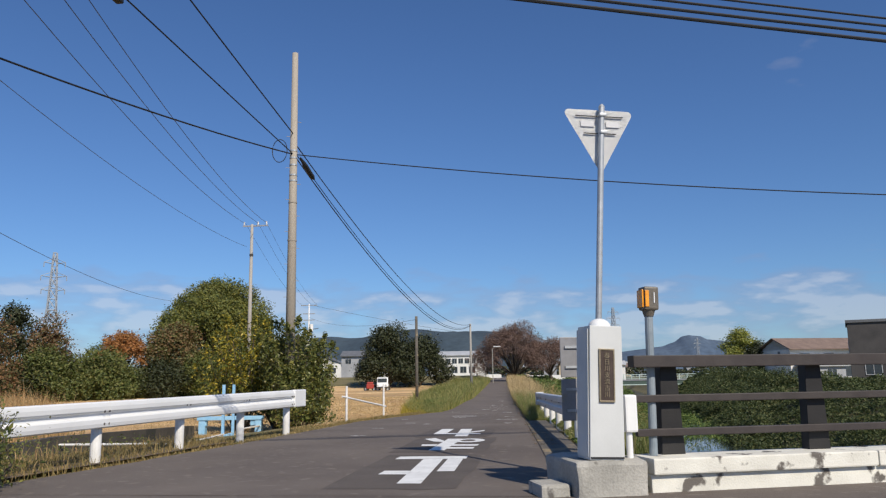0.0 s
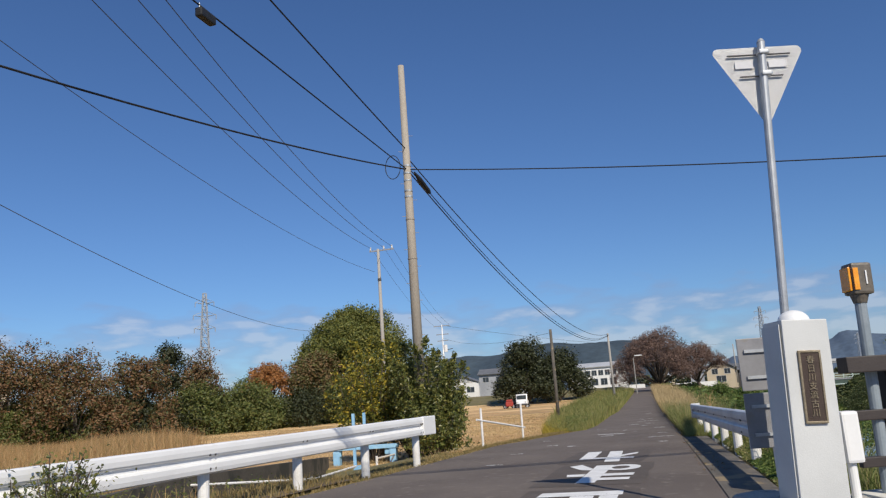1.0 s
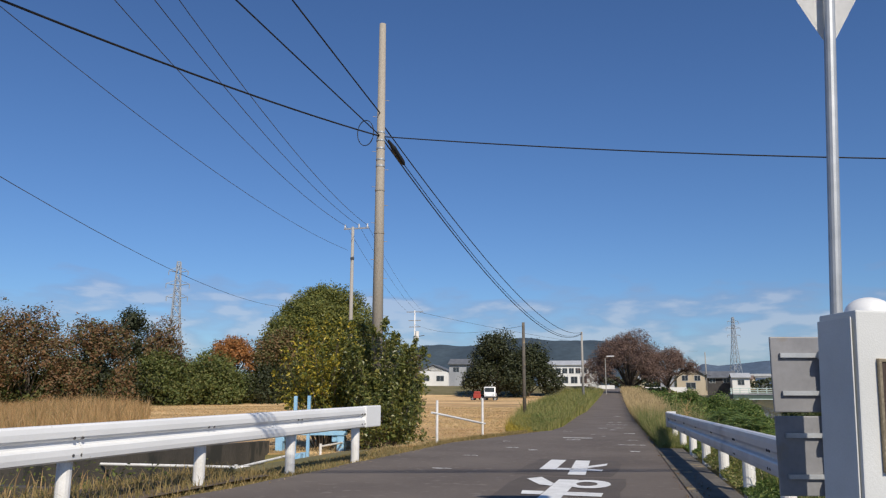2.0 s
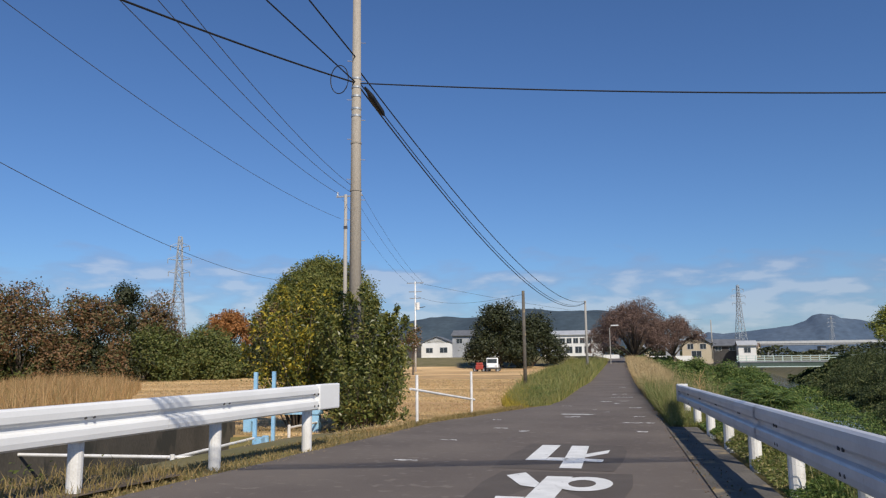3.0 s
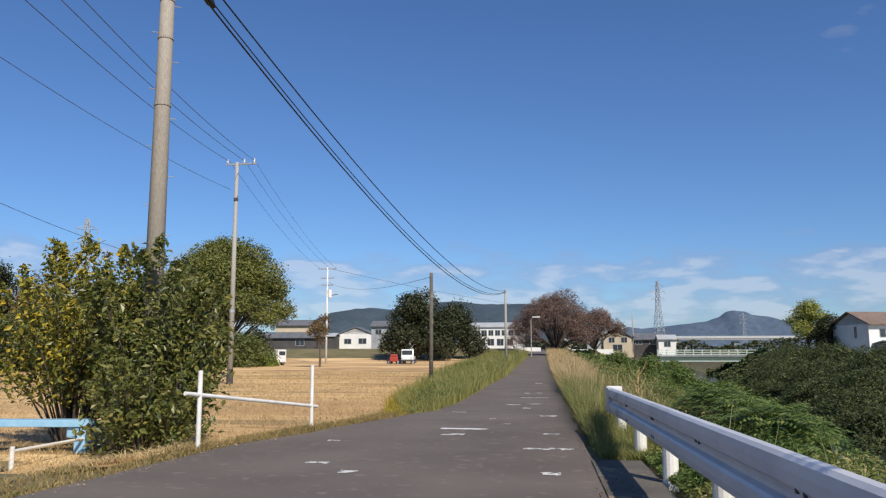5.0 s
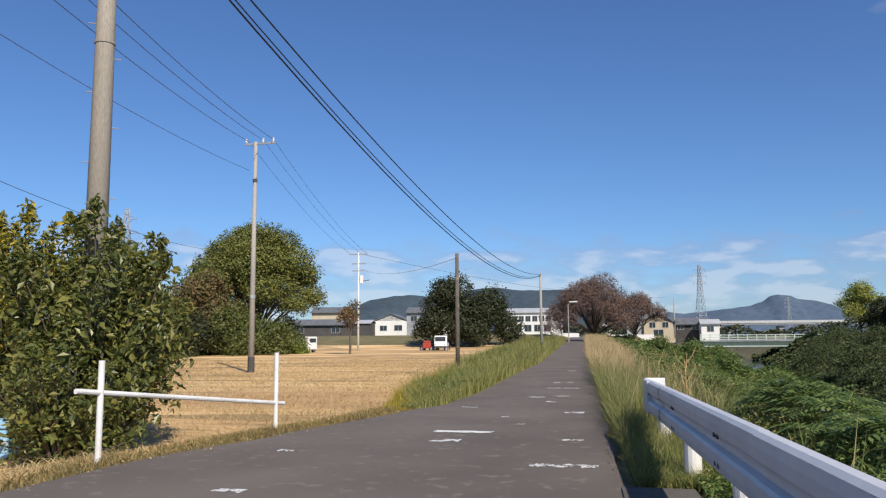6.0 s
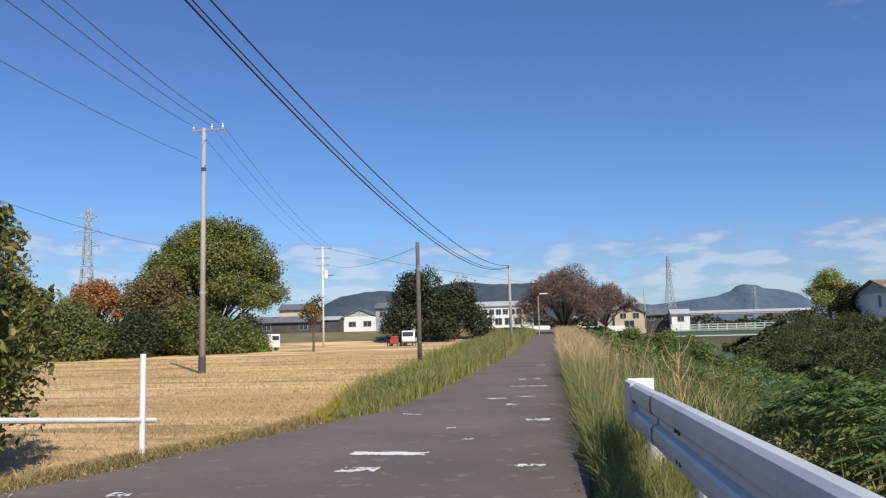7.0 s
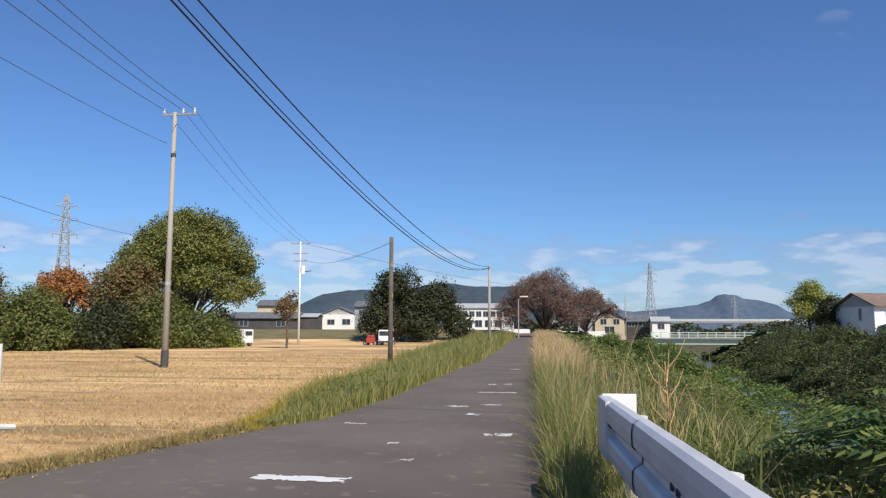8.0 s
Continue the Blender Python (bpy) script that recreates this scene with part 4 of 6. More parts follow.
part("hanger", tube([(0, -0.2, 0.05), (0, -0.2, 0.18)], 0.012, 6), M["galv"], sp)
for k in range(4):
    cable((0.5 - 18.6, 8.7 - 7.2, 6.1 + 0.09 * k), (0.5 + 27.9, 8.7 + 10.8, 5.95 + 0.14 * k), 0.55, 0.024 - 0.003 * k, M["cable"], "bundled black cable above the bridge")



def pole(label, x, y, z, top, r0, r1, material, name="utility_pole"):
    p = thing(name, label, "utility pole", x, y, z, group="utility poles")
    part("shaft", tube([(0, 0, -0.5), (0, 0, top - z)], [r0, r1], 12), material, p, smooth=True)
    return p


pole("grey concrete pole holding the bundled cables", -18.1, 1.5, -0.5, 6.9, 0.17, 0.11, M["polegrey"])
ip = pole("slender grey power pole with white insulators in the field", -22.38, 57.9, field_z(58), 13.45, 0.19, 0.11, M["polegrey"])
ih = 13.45 - field_z(58)
arm = part("crossarm", boxes((-0.75, 1.35, -0.05, 0.05, ih - 0.18, ih - 0.08)), M["galv"], ip)
for x in (-0.65, 0.5, 1.2):
    part("insulator", tube([(x, 0, ih - 0.08), (x, 0, ih + 0.02), (x, 0, ih + 0.10), (x, 0, ih + 0.2)], [0.04, 0.085, 0.04, 0.07], 8), M["porcelain"], arm)
part("base_sleeve", tube([(0, 0, -0.1), (0, 0, 1.0)], 0.21, 12), M["walldark"], ip, "black sleeve")
part("band", tube([(0, 0, ih - 2.6), (0, 0, ih - 2.4)], 0.15, 10), M["walldark"], ip)
part("band", tube([(0, 0, 4.6), (0, 0, 4.8)], 0.18, 10), M["galv"], ip)
p4 = pole("white power pole with a transformer at the field's end", -32.5, 106, field_z(106), 11.9, 0.14, 0.09, M["porcelain"])
p4h = 11.9 - field_z(106)
for dz, w in ((-0.2, 1.2), (-1.4, 0.9), (-2.3, 0.8)):
    part("crossarm", boxes((-w, w, -0.06, 0.06, p4h + dz - 0.06, p4h + dz + 0.06)), M["galv"], p4)
part("transformer", tube([(0.35, 0, p4h - 3.9), (0.35, 0, p4h - 2.9)], 0.28, 12), M["porcelain"], p4, "grey-white transformer can")
part("lamp_arm", tube([(0, 0, p4h - 3.7), (1.4, 0, p4h - 3.5)], 0.05, 6), M["walldark"], p4)
p2 = pole("old weathered grey pole in the verge", -8.06, 51.6, lane_z(51) - 0.4, 5.2, 0.115, 0.09, M["footing"])
p3 = pole("grey concrete pole carrying the lane cables", -8.25, 92.7, lane_z(92) - 0.3, 7.55, 0.16, 0.11, M["polegrey"])
for (a, b, s, r) in (((-22.95, 57.9, 13.55), (-7.6, -13.5, 16.2), 2.55, 0.015), ((-21.9, 57.9, 13.55), (-6.2, -13.5, 16.2), 2.55, 0.015), ((-21.2, 57.9, 13.55), (-5.4, -13.5, 16.2), 2.55, 0.015), ((-22.7, 57.7, 11.6), (-12.0, -13.5, 15.4), 2.4, 0.012),
                     ((-22.95, 58, 13.55), (-33.6, 106, 11.8), 0.7, 0.012), ((-21.9, 58, 13.55), (-32.3, 106, 11.9), 0.7, 0.012), ((-21.2, 58, 13.55), (-31.4, 106, 11.8), 0.7, 0.012),
                     ((-32.5, 106, 11.8), (10, 215, 11), 1.5, 0.02), ((-8.06, 51.7, 5.0), (-32.5, 106, 10.0), 0.8, 0.012)):
    cable(a, b, s, r, M["wire"], "thin grey power line between the field poles")
cable((-57.6, 121.5, 14.5), (-23.7, 6.7, 13.6), 3.15, 0.02, M["wire"], "grey cable crossing high above the fields")


def lattice_tower(label, x, y, z, h, w, arms):
    t = thing("pylon", label, "pylon", x, y, z, 25, group="transmission pylons")
    prof = [(0.0, 1.0), (0.3, 0.62), (0.6, 0.34), (1.0, 0.14)]
    hw = lambda u: w / 2 * float(np.interp(u, [a for a, _ in prof], [b for _, b in prof]))
    r = h * 0.0032
    for sx, sy in ((1, 1), (1, -1), (-1, 1), (-1, -1)):
        part("leg", tube([(sx * hw(u), sy * hw(u), u * h) for u, _ in prof], r * 1.3, 4), M["tower"], t)
    bm = bmesh.new()
    us = [0, 0.1, 0.2, 0.3, 0.4, 0.5, 0.58, 0.66, 0.74, 0.82, 0.9, 1.0]
    for u0, u1 in zip(us, us[1:]):
        a, b = hw(u0), hw(u1)
        for (p, q) in (((1, 1), (1, -1)), ((1, -1), (-1, -1)), ((-1, -1), (-1, 1)), ((-1, 1), (1, 1))):
            tube([(p[0] * a, p[1] * a, u0 * h), (q[0] * b, q[1] * b, u1 * h)], r * 0.7, 3, bm)
            tube([(q[0] * a, q[1] * a, u0 * h), (p[0] * b, p[1] * b, u1 * h)], r * 0.7, 3, bm)
            tube([(p[0] * b, p[1] * b, u1 * h), (q[0] * b, q[1] * b, u1 * h)], r * 0.7, 3, bm)
    part("bracing", bm, M["tower"], t)
    for u, l in arms:
        for s in (-1, 1):
            bm = tube([(s * hw(u), 0, u * h), (s * l, 0, u * h + 0.01 * h)], [r * 1.3, r * 0.7], 4)
            tube([(s * hw(u), 0, u * h + 0.035 * h), (s * l, 0, u * h + 0.01 * h)], r * 0.7, 3, bm)
            tube([(s * l, 0, u * h + 0.01 * h), (s * l, 0, u * h - 0.025 * h)], r, 4, bm)
            part("crossarm", bm, M["tower"], t)
    return t


lattice_tower("grey steel lattice pylon beyond the autumn trees", -189, 277, -1.0, 53.7, 9, ((0.72, 4.2), (0.82, 4.6), (0.92, 3.8)))
lattice_tower("grey steel lattice pylon beyond the houses", 53.6, 600, 1.0, 52.5, 9, ((0.74, 5.0), (0.84, 5.6), (0.93, 4.4)))
lattice_tower("distant pale lattice pylon in front of the hills", 285, 1500, 1.0, 71, 13, ((0.74, 7), (0.84, 8), (0.93, 6)))

# ---- shrubs round the concrete pole ----
def shrub(label, x, y, z, h, w, material, n, leaf, seed, extra=None, low_cut=0.05):
    r = random.Random(seed)
    t = thing("shrub", label, "shrub", x, y, z, group="shrubs at the channel's end")
    bm = bmesh.new()
    tips = []
    for k in range(46):
        a, q = k * 2.4, math.sqrt(r.random())
        e = Vector((math.cos(a) * q * w * 0.5, math.sin(a) * q * w * 0.5, h * (0.30 + 0.66 * r.random() ** 0.7) * (1 - 0.35 * q * q)))
        s = Vector((math.cos(a) * 0.18 * q, math.sin(a) * 0.18 * q, -0.1))
        m = s.lerp(e, 0.5) + Vector((r.uniform(-0.12, 0.12), r.uniform(-0.12, 0.12), 0.12))
        tube([s, m, e, e + (e - m).normalized() * 0.28 + Vector((0, 0, 0.10))], [0.024, 0.017, 0.009, 0.003], 5, bm)
        tips.append((m, e, e + (e - m).normalized() * 0.3 + Vector((0, 0, 0.12))))
    part("stem", bm, M["bark"], t)
    pts = []
    per = n // len(tips)
    for m, e, o in tips:
        u = rng.random(per)[:, None]
        line = np.where(u < 0.6, np.array(m) + (np.array(e) - np.array(m)) * (u / 0.6), np.array(e) + (np.array(o) - np.array(e)) * ((u - 0.6) / 0.4))
        pts.append(line + rng.normal(size=(per, 3)) * (0.21 * (1.15 - u)) + [0, 0, -0.03])
    pts = np.concatenate(pts)
    pts = pts[pts[:, 2] > low_cut]
    leaves("leaves", pts, leaf, material, t, droop=0.55, aspect=0.5)
    if extra:
        low = crown_points([(0, 0, 0.35, w * 0.42, 0.5)], extra, 0.4)[0]
        low[:, 2] = np.abs(low[:, 2])
        leaves("undergrowth", low, leaf * 0.8, L["weed"], t)
    return t


shrub("dense green-leaved shrub round the foot of the pole", -7.3, 23.8, -0.75, 3.75, 2.45, L["shrub"], 15000, 0.105, 3)
shrub("shrub with leaves turning yellow beside the channel", -9.55, 24.7, -0.75, 4.0, 2.7, L["yellow"], 11000, 0.105, 5, None, 0.8)
shrub("dense green-leaved shrub behind the pole", -8.35, 25.3, -0.78, 4.0, 2.5, L["shrub"], 10000, 0.105, 9)
shrub("low light-leaved bush in front of the taller shrubs", -6.75, 22.6, -0.6, 1.35, 1.5, L["shrub"], 4500, 0.09, 15, 900)
shrub("small weedy bush growing at the foot of the guardrail", -5.38, 7.15, -0.18, 0.66, 0.72, L["shrub"], 3000, 0.046, 12)

# ---- trees ----
tree("camphor_tree", "large round camphor tree with olive-green foliage", "tree", -41.6, 96, -0.9, 16.3, 17.0, L["camphor"], 90000, 0.25, 0.40, 0.13, 40, 21, squash=0.66, lobe=0.19)
tree("evergreen_tree", "dark dense evergreen tree at the field's edge", "tree", -23.6, 120, -0.3, 10.0, 10.4, L["dark"], 24000, 0.3, 0.3, 0.06, 13, 5, squash=0.95)
tree("evergreen_tree", "lower dark evergreen tree at the field's edge", "tree", -19.0, 121, -0.2, 8.6, 9.6, L["dark"], 19000, 0.3, 0.25, 0.05, 9, 6, squash=0.95)
tree("cherry_tree", "spreading cherry tree with sparse brown autumn leaves", "tree", -4.6, 133, 0.4, 11.3, 15.5, L["brown"], 62000, 0.16, 0.34, 0.07, 34, 7, squash=0.7, lobe=0.2)
tree("cherry_tree", "cherry tree with sparse reddish leaves over the lane", "tree", 1.4, 138, 0.5, 8.2, 10.5, L["brown"], 26000, 0.16, 0.3, 0.12, 16, 8, squash=0.7, lobe=0.22)
tree("maple_tree", "small maple tree in orange autumn leaf", "tree", -47.6, 84, -0.8, 8.6, 6.4, L["orange"], 8000, 0.24, 0.2, 0.3, 14, 9, lobe=0.24)
tree("autumn_tree", "bushy tree with green and russet leaves", "tree", -43.0, 87, -0.9, 9.2, 8.2, L["russet_green"], 11000, 0.30, 0.2, 0.15, 11, 10, squash=0.85)
tree("persimmon_tree", "small half-bare tree in the mown field", "tree", -27.0, 88, -0.55, 5.6, 2.8, L["red"], 1500, 0.20, 0.11, 0.35, 7, 11)
tree("ginkgo_tree", "pale green ginkgo tree beside the house over the river", "tree", 34.2, 141, 0.3, 9.0, 7.4, L["ginkgo"], 9000, 0.28, 0.2, 0.25, 9, 12)
tree("evergreen_tree", "dark bushy tree beside the house over the river", "tree", 36.6, 139, 0.1, 6.8, 6.0, L["dark"], 8000, 0.28, 0.2, 0.08, 8, 13, squash=0.95)
for k, (x, y, h, w, mt, lab) in enumerate((
        (-65, 63, 11.6, 12.5, "red", "broad tree in red-brown autumn leaf"), (-59.5, 66, 11.4, 11.5, "red", "broad tree in red-brown autumn leaf"), (-55.0, 70, 9.8, 9.0, "red", "broad tree in red-brown autumn leaf"),
        (-59.0, 80, 12.2, 6.0, "dark", "dark green conifer-like tree in the hedge"), (-56.8, 83, 10.4, 8.5, "red", "russet tree at the end of the hedge"), 
        (-75, 52, 6, 7, "hedge", "green hedge bush at the field's edge"), (-63, 64, 5.4, 8, "hedge", "green hedge bush at the field's edge"), (-56, 70, 5.2, 8, "dark", "dark green hedge bush at the field's edge"),
        (-51.5, 75, 6.2, 7.5, "hedge", "green hedge bush at the field's edge"), (-47, 79, 6.2, 7.5, "hedge", "green hedge bush at the field's edge"), (-51, 86, 6.9, 8, "hedge", "green hedge bush at the field's edge"),
        (-44.5, 87, 6.6, 7.5, "hedge", "green hedge bush under the camphor tree"), (-40, 89, 6.0, 7, "hedge", "green hedge bush under the camphor tree"), (-62, 76, 5.5, 8, "hedge", "green hedge bush at the field's edge"),
        (-36.5, 92.5, 4.2, 5, "dark", "dark green hedge bush under the camphor tree"), (-69, 57, 5.5, 7, "dark", "dark green hedge bush at the field's edge"))):
    tree("hedge_tree", lab, "tree" if h > 7 else "bush", x, y, field_z(y) - 0.6, h + 0.6, w, L[mt], int(1500 * w), 0.25, 0.16, 0.03 if h < 7.5 else 0.08, 14, 30 + k, "field hedge", squash=0.95)
for k in range(15):
    x, y = -82 + 3.3 * k, 50 + 2.75 * k
    tree("hedge_bush", "dense green bush in the field hedge", "bush", x, y, field_z(y) - 0.6, 4.9 + 0.9 * math.sin(k * 2.1), 8.0, L["hedge" if k % 3 else "dark"], 10000, 0.23, 0.12, 0.02, 12, 120 + k, "field hedge", squash=0.95)
tree("willow_tree", "tall leafy olive-green tree among the houses", "tree", -78, 57, 0.6, 10.8, 9.0, L["camphor"], 15000, 0.26, 0.22, 0.04, 18, 55, squash=1.1, lobe=0.24, droop=0.5)
for k, (x, y, w, h) in enumerate(((-33.8, 90, 3.2, 1.9), (-36.6, 88.5, 3.4, 2.0), (-39.5, 86.5, 3.4, 1.7), (-43, 84, 3.6, 1.5), (-47, 82, 4, 1.4))):
    tree("low_bush", "low bright green bush along the hedge foot", "bush", x, y, field_z(y) - 0.3, h, w, L["lime"], 1600, 0.2, 0.06, 0.05, 6, 70 + k, "low bushes", squash=0.8)

for k, (x, y, h, w) in enumerate(((15.2, 60, 2.3, 5.0), (17.8, 66, 2.4, 5.5), (16.6, 88, 2.2, 5.0), (19.6, 83, 2.6, 6.0), (21.5, 74, 2.6, 6.0), (13.4, 52, 1.9, 4.0), (19.5, 96, 2.4, 6.0), (21.0, 104, 2.8, 6.5), (23.5, 112, 3.0, 7.0), (26.5, 120, 3.0, 7.0), (25.0, 98, 2.6, 6.5), (17.0, 74, 2.2, 5.0))):
    tree("bank_bush", "dark leafy bush on the far river bank", "bush", x, y, land(x, y) - 0.4, h * 0.75 + 0.3, w, L["bankbush"], 7500, 0.14, 0.07, 0.03, 10, 150 + k, "far bank bushes", squash=0.8)

for k, (x, y, h, w) in enumerate(((5.4, 84, 2.2, 4.2), (8.0, 93, 2.0, 4.6), (7.4, 76, 1.7, 3.8), (3.2, 96, 1.8, 3.4), (9.6, 104, 2.2, 5.0))):
    tree("bank_bush", "bright leafy bush on the near river bank", "bush", x, y, land(x, y) - 0.4, h + 0.5, w, L["weed"], 5000, 0.17, 0.07, 0.03, 10, 170 + k, "near bank bushes", squash=0.85)

# ---- houses ----
def house(label, x, y, z, rz, w, d, h, wall, roof, roof_h=1.4, over=0.5, gable_x=True, windows=(), name="house", base=0.0, flat=False, group="houses"):
    """Walls, a pitched roof with eaves, and windows on the front (-y) or the left (-x) side: (side, u, z, width, height)."""
    t = thing(name, label, "house", x, y, z, rz, group)
    bm = boxes((-w / 2, w / 2, -d / 2, d / 2, base - 1.0, h))
    part("wall", bm, wall, t)
    if not flat:
        bm = bmesh.new()
        if gable_x:  # ridge along x
            a, b = w / 2 + over * 0.6, d / 2 + over
            pts = [(-a, -b, h - 0.12), (a, -b, h - 0.12), (a, 0, h + roof_h), (-a, 0, h + roof_h), (-a, b, h - 0.12), (a, b, h - 0.12)]
        else:
            a, b = w / 2 + over, d / 2 + over * 0.6
            pts = [(-a, b, h - 0.12), (-a, -b, h - 0.12), (0, -b, h + roof_h), (0, b, h + roof_h), (a, b, h - 0.12), (a, -b, h - 0.12)]
        v = [bm.verts.new(p) for p in pts]
        fs = [bm.faces.new((v[0], v[1], v[2], v[3])), bm.faces.new((v[3], v[2], v[5], v[4]))]
        bmesh.ops.recalc_face_normals(bm, faces=bm.faces)
        bmesh.ops.solidify(bm, geom=fs, thickness=-0.16)
        part("roof", bm, roof, t)
        for s in (-1, 1):
            bm = bmesh.new()
            if gable_x:
                tri_v = [(s * (w / 2 - 0.05), -d / 2, h - 0.01), (s * (w / 2 - 0.05), d / 2, h - 0.01), (s * (w / 2 - 0.05), 0, h + roof_h - 0.1)]
            else:
                tri_v = [(-w / 2, s * (d / 2 - 0.05), h - 0.01), (w / 2, s * (d / 2 - 0.05), h - 0.01), (0, s * (d / 2 - 0.05), h + roof_h - 0.1)]
            bm.faces.new([bm.verts.new(p) for p in tri_v])
            bmesh.ops.solidify(bm, geom=bm.faces[:], thickness=0.05)
            part("gable", bm, wall, t)
    else:
        part("roof", boxes((-w / 2 - 0.15, w / 2 + 0.15, -d / 2 - 0.15, d / 2 + 0.15, h + 0.003, h + 0.28)), roof, t)
    for side, u, zz, ww, hh in windows:
        if side == "f":
            m = pose(u, -d / 2, zz)
        elif side == "l":
            m = pose(-w / 2, u, zz, 0, 0, -90)
        else:
            m = pose(w / 2, u, zz, 0, 0, 90)
        wd = new("window")
        wd.parent = t
        wd.matrix_basis = m
        part("frame", boxes((-ww / 2 - 0.06, ww / 2 + 0.06, -0.05, 0.02, -0.06, 0.0), (-ww / 2 - 0.06, ww / 2 + 0.06, -0.05, 0.02, hh, hh + 0.06), (-ww / 2 - 0.06, -ww / 2, -0.05, 0.02, 0, hh), (ww / 2, ww / 2 + 0.06, -0.05, 0.02, 0, hh), (-0.025, 0.025, -0.045, 0.02, 0, hh)), M["roofpale"], wd)
        part("pane", boxes((-ww / 2, ww / 2, -0.02, -0.01, 0, hh)), M["glass"], wd)
    return t


house("small white gabled house with dark windows", -56.2, 200, 1.95, 5, 8.0, 8.4, 3.6, M["wallwhite"], M["rooftile"], 1.65, 0.45, False, (("f", -1.9, 1.2, 1.7, 1.2), ("f", 1.8, 1.2, 1.9, 1.3)))
house("long low dark shed with a grey roof", -71.5, 190, 1.9, 8, 16, 6.4, 2.6, M["walldark"], M["rooftile"], 1.3, 0.6, True, (("f", -4.6, 0.8, 2.0, 1.3), ("f", 4.1, 0.8, 2.0, 1.3)), name="shed")
house("open dark shed beside the white house", -62.3, 193, 1.9, 5, 5.4, 5.8, 3.0, M["walldark"], M["roofpale"], 0.7, 0.4, True, (), name="shed")
house("two-storey grey house with a tiled roof", -77.5, 212, 1.9, 6, 9.2, 7.7, 6.3, M["wallcream"], M["rooftile"], 1.5, 0.6, True, (("f", -1.8, 3.2, 1.4, 1.1), ("f", 1.7, 3.2, 1.4, 1.1), ("f", 0, 0.7, 2.2, 1.6)))
house("pale two-storey house behind the trees", -44.8, 185, 1.9, 4, 6.5, 6, 5.0, M["wallgrey"], M["rooftile"], 1.2, 0.5, True, (("f", -1.6, 3.2, 1.4, 1.1), ("f", 1.6, 3.2, 1.4, 1.1)))
house("low house with a brown roof behind the trees", -38.5, 182, 1.9, 4, 7.5, 6, 3.0, M["wallwhite"], M["roofbrown"], 1.2, 0.5, True, (("f", -1.6, 1.0, 1.6, 1.1), ("f", 1.6, 1.0, 1.6, 1.1)))
house("white two-storey office with a long row of windows", -21.0, 195, 1.7, 2, 13.5, 8, 5.2, M["wallwhite"], M["roofpale"], 1.0, 0.4, True,
      tuple(("f", -5.4 + 1.55 * k, 3.2, 1.1, 1.2) for k in range(8)) + tuple(("f", -3.0 + 2.2 * k, 0.9, 1.5, 1.5) for k in range(4)), name="office")
wl_ = thing("garden_wall", "low white wall along the lane's end", "wall", 0, 0, 0)
part("wall_panel", boxes((-21.5, -9.0, 171, 171.3, 0.6, 2.0), bevel=0.03), M["wallwhite"], wl_)
wl_ = thing("garden_wall", "low white wall on the river side of the lane's end", "wall", 0, 0, 0)
part("wall_panel", boxes((-2.6, 5.0, 158, 158.3, 0.2, 1.55), bevel=0.03), M["wallwhite"], wl_)
house("cream house with a dark tiled roof by the river", 6.6, 172, 1.0, -6, 5.4, 8, 3.0, M["wallcream"], M["rooftile"], 1.7, 0.7, False, (("f", -1.1, 1.9, 1.1, 1.0), ("f", 1.3, 1.9, 1.1, 1.0), ("f", 0, 0.3, 1.8, 1.2), ("l", 0, 1.9, 1.2, 1.0)))
house("dark house with a low tiled roof by the river", 12.6, 182, 1.0, -4, 6.0, 7, 2.6, M["walldark"], M["rooftile"], 1.3, 0.5, True, (("f", -1.4, 1.6, 1.2, 1.0), ("f", 1.4, 1.6, 1.2, 1.0)))
house("small white house by the far bridge", 16.2, 176, 1.3, 0, 3.4, 5, 2.3, M["wallwhite"], M["roofpale"], 0.8, 0.4, True, (("f", 0, 0.8, 1.2, 1.0),))
house("white lean-to beside the cherry tree", 1.6, 165, 1.2, 0, 2.6, 3, 2.4, M["wallgrey"], M["roofpale"], 0.5, 0.3, True, (("f", 0, 0.8, 1.0, 1.0),), name="shed")
house("two-storey white house with a brown tiled roof across the river", 44.8, 136.0, 0.0, 18, 14, 8, 4.9, M["wallwhite"], M["roofbrown"], 1.8, 0.7, True,
      (("f", -4.4, 3.1, 1.8, 1.1), ("f", 0.0, 3.1, 1.8, 1.1), ("f", 4.4, 3.1, 1.8, 1.1), ("f", -3.4, 0.5, 2.4, 1.7), ("f", 2.6, 0.5, 2.4, 1.7), ("l", -1.2, 3.0, 0.5, 1.6)))
house("low pale annex with a flat canopy roof across the river", 43.6, 129.0, 0.0, 18, 6.0, 3.4, 2.2, M["wallgrey"], M["roofpale"], 0.25, 0.5, True, (("f", 0.6, 0.5, 1.6, 1.2),), name="annex")
house("black-clad two-storey building across the river", 36.5, 86, -0.2, -20, 8, 9, 6.2, M["walldark"], M["rooftile"], 0.6, 0.3, True, (("f", -2.0, 1.0, 1.4, 1.2), ("l", 1.0, 3.4, 0.9, 1.1)), flat=True)
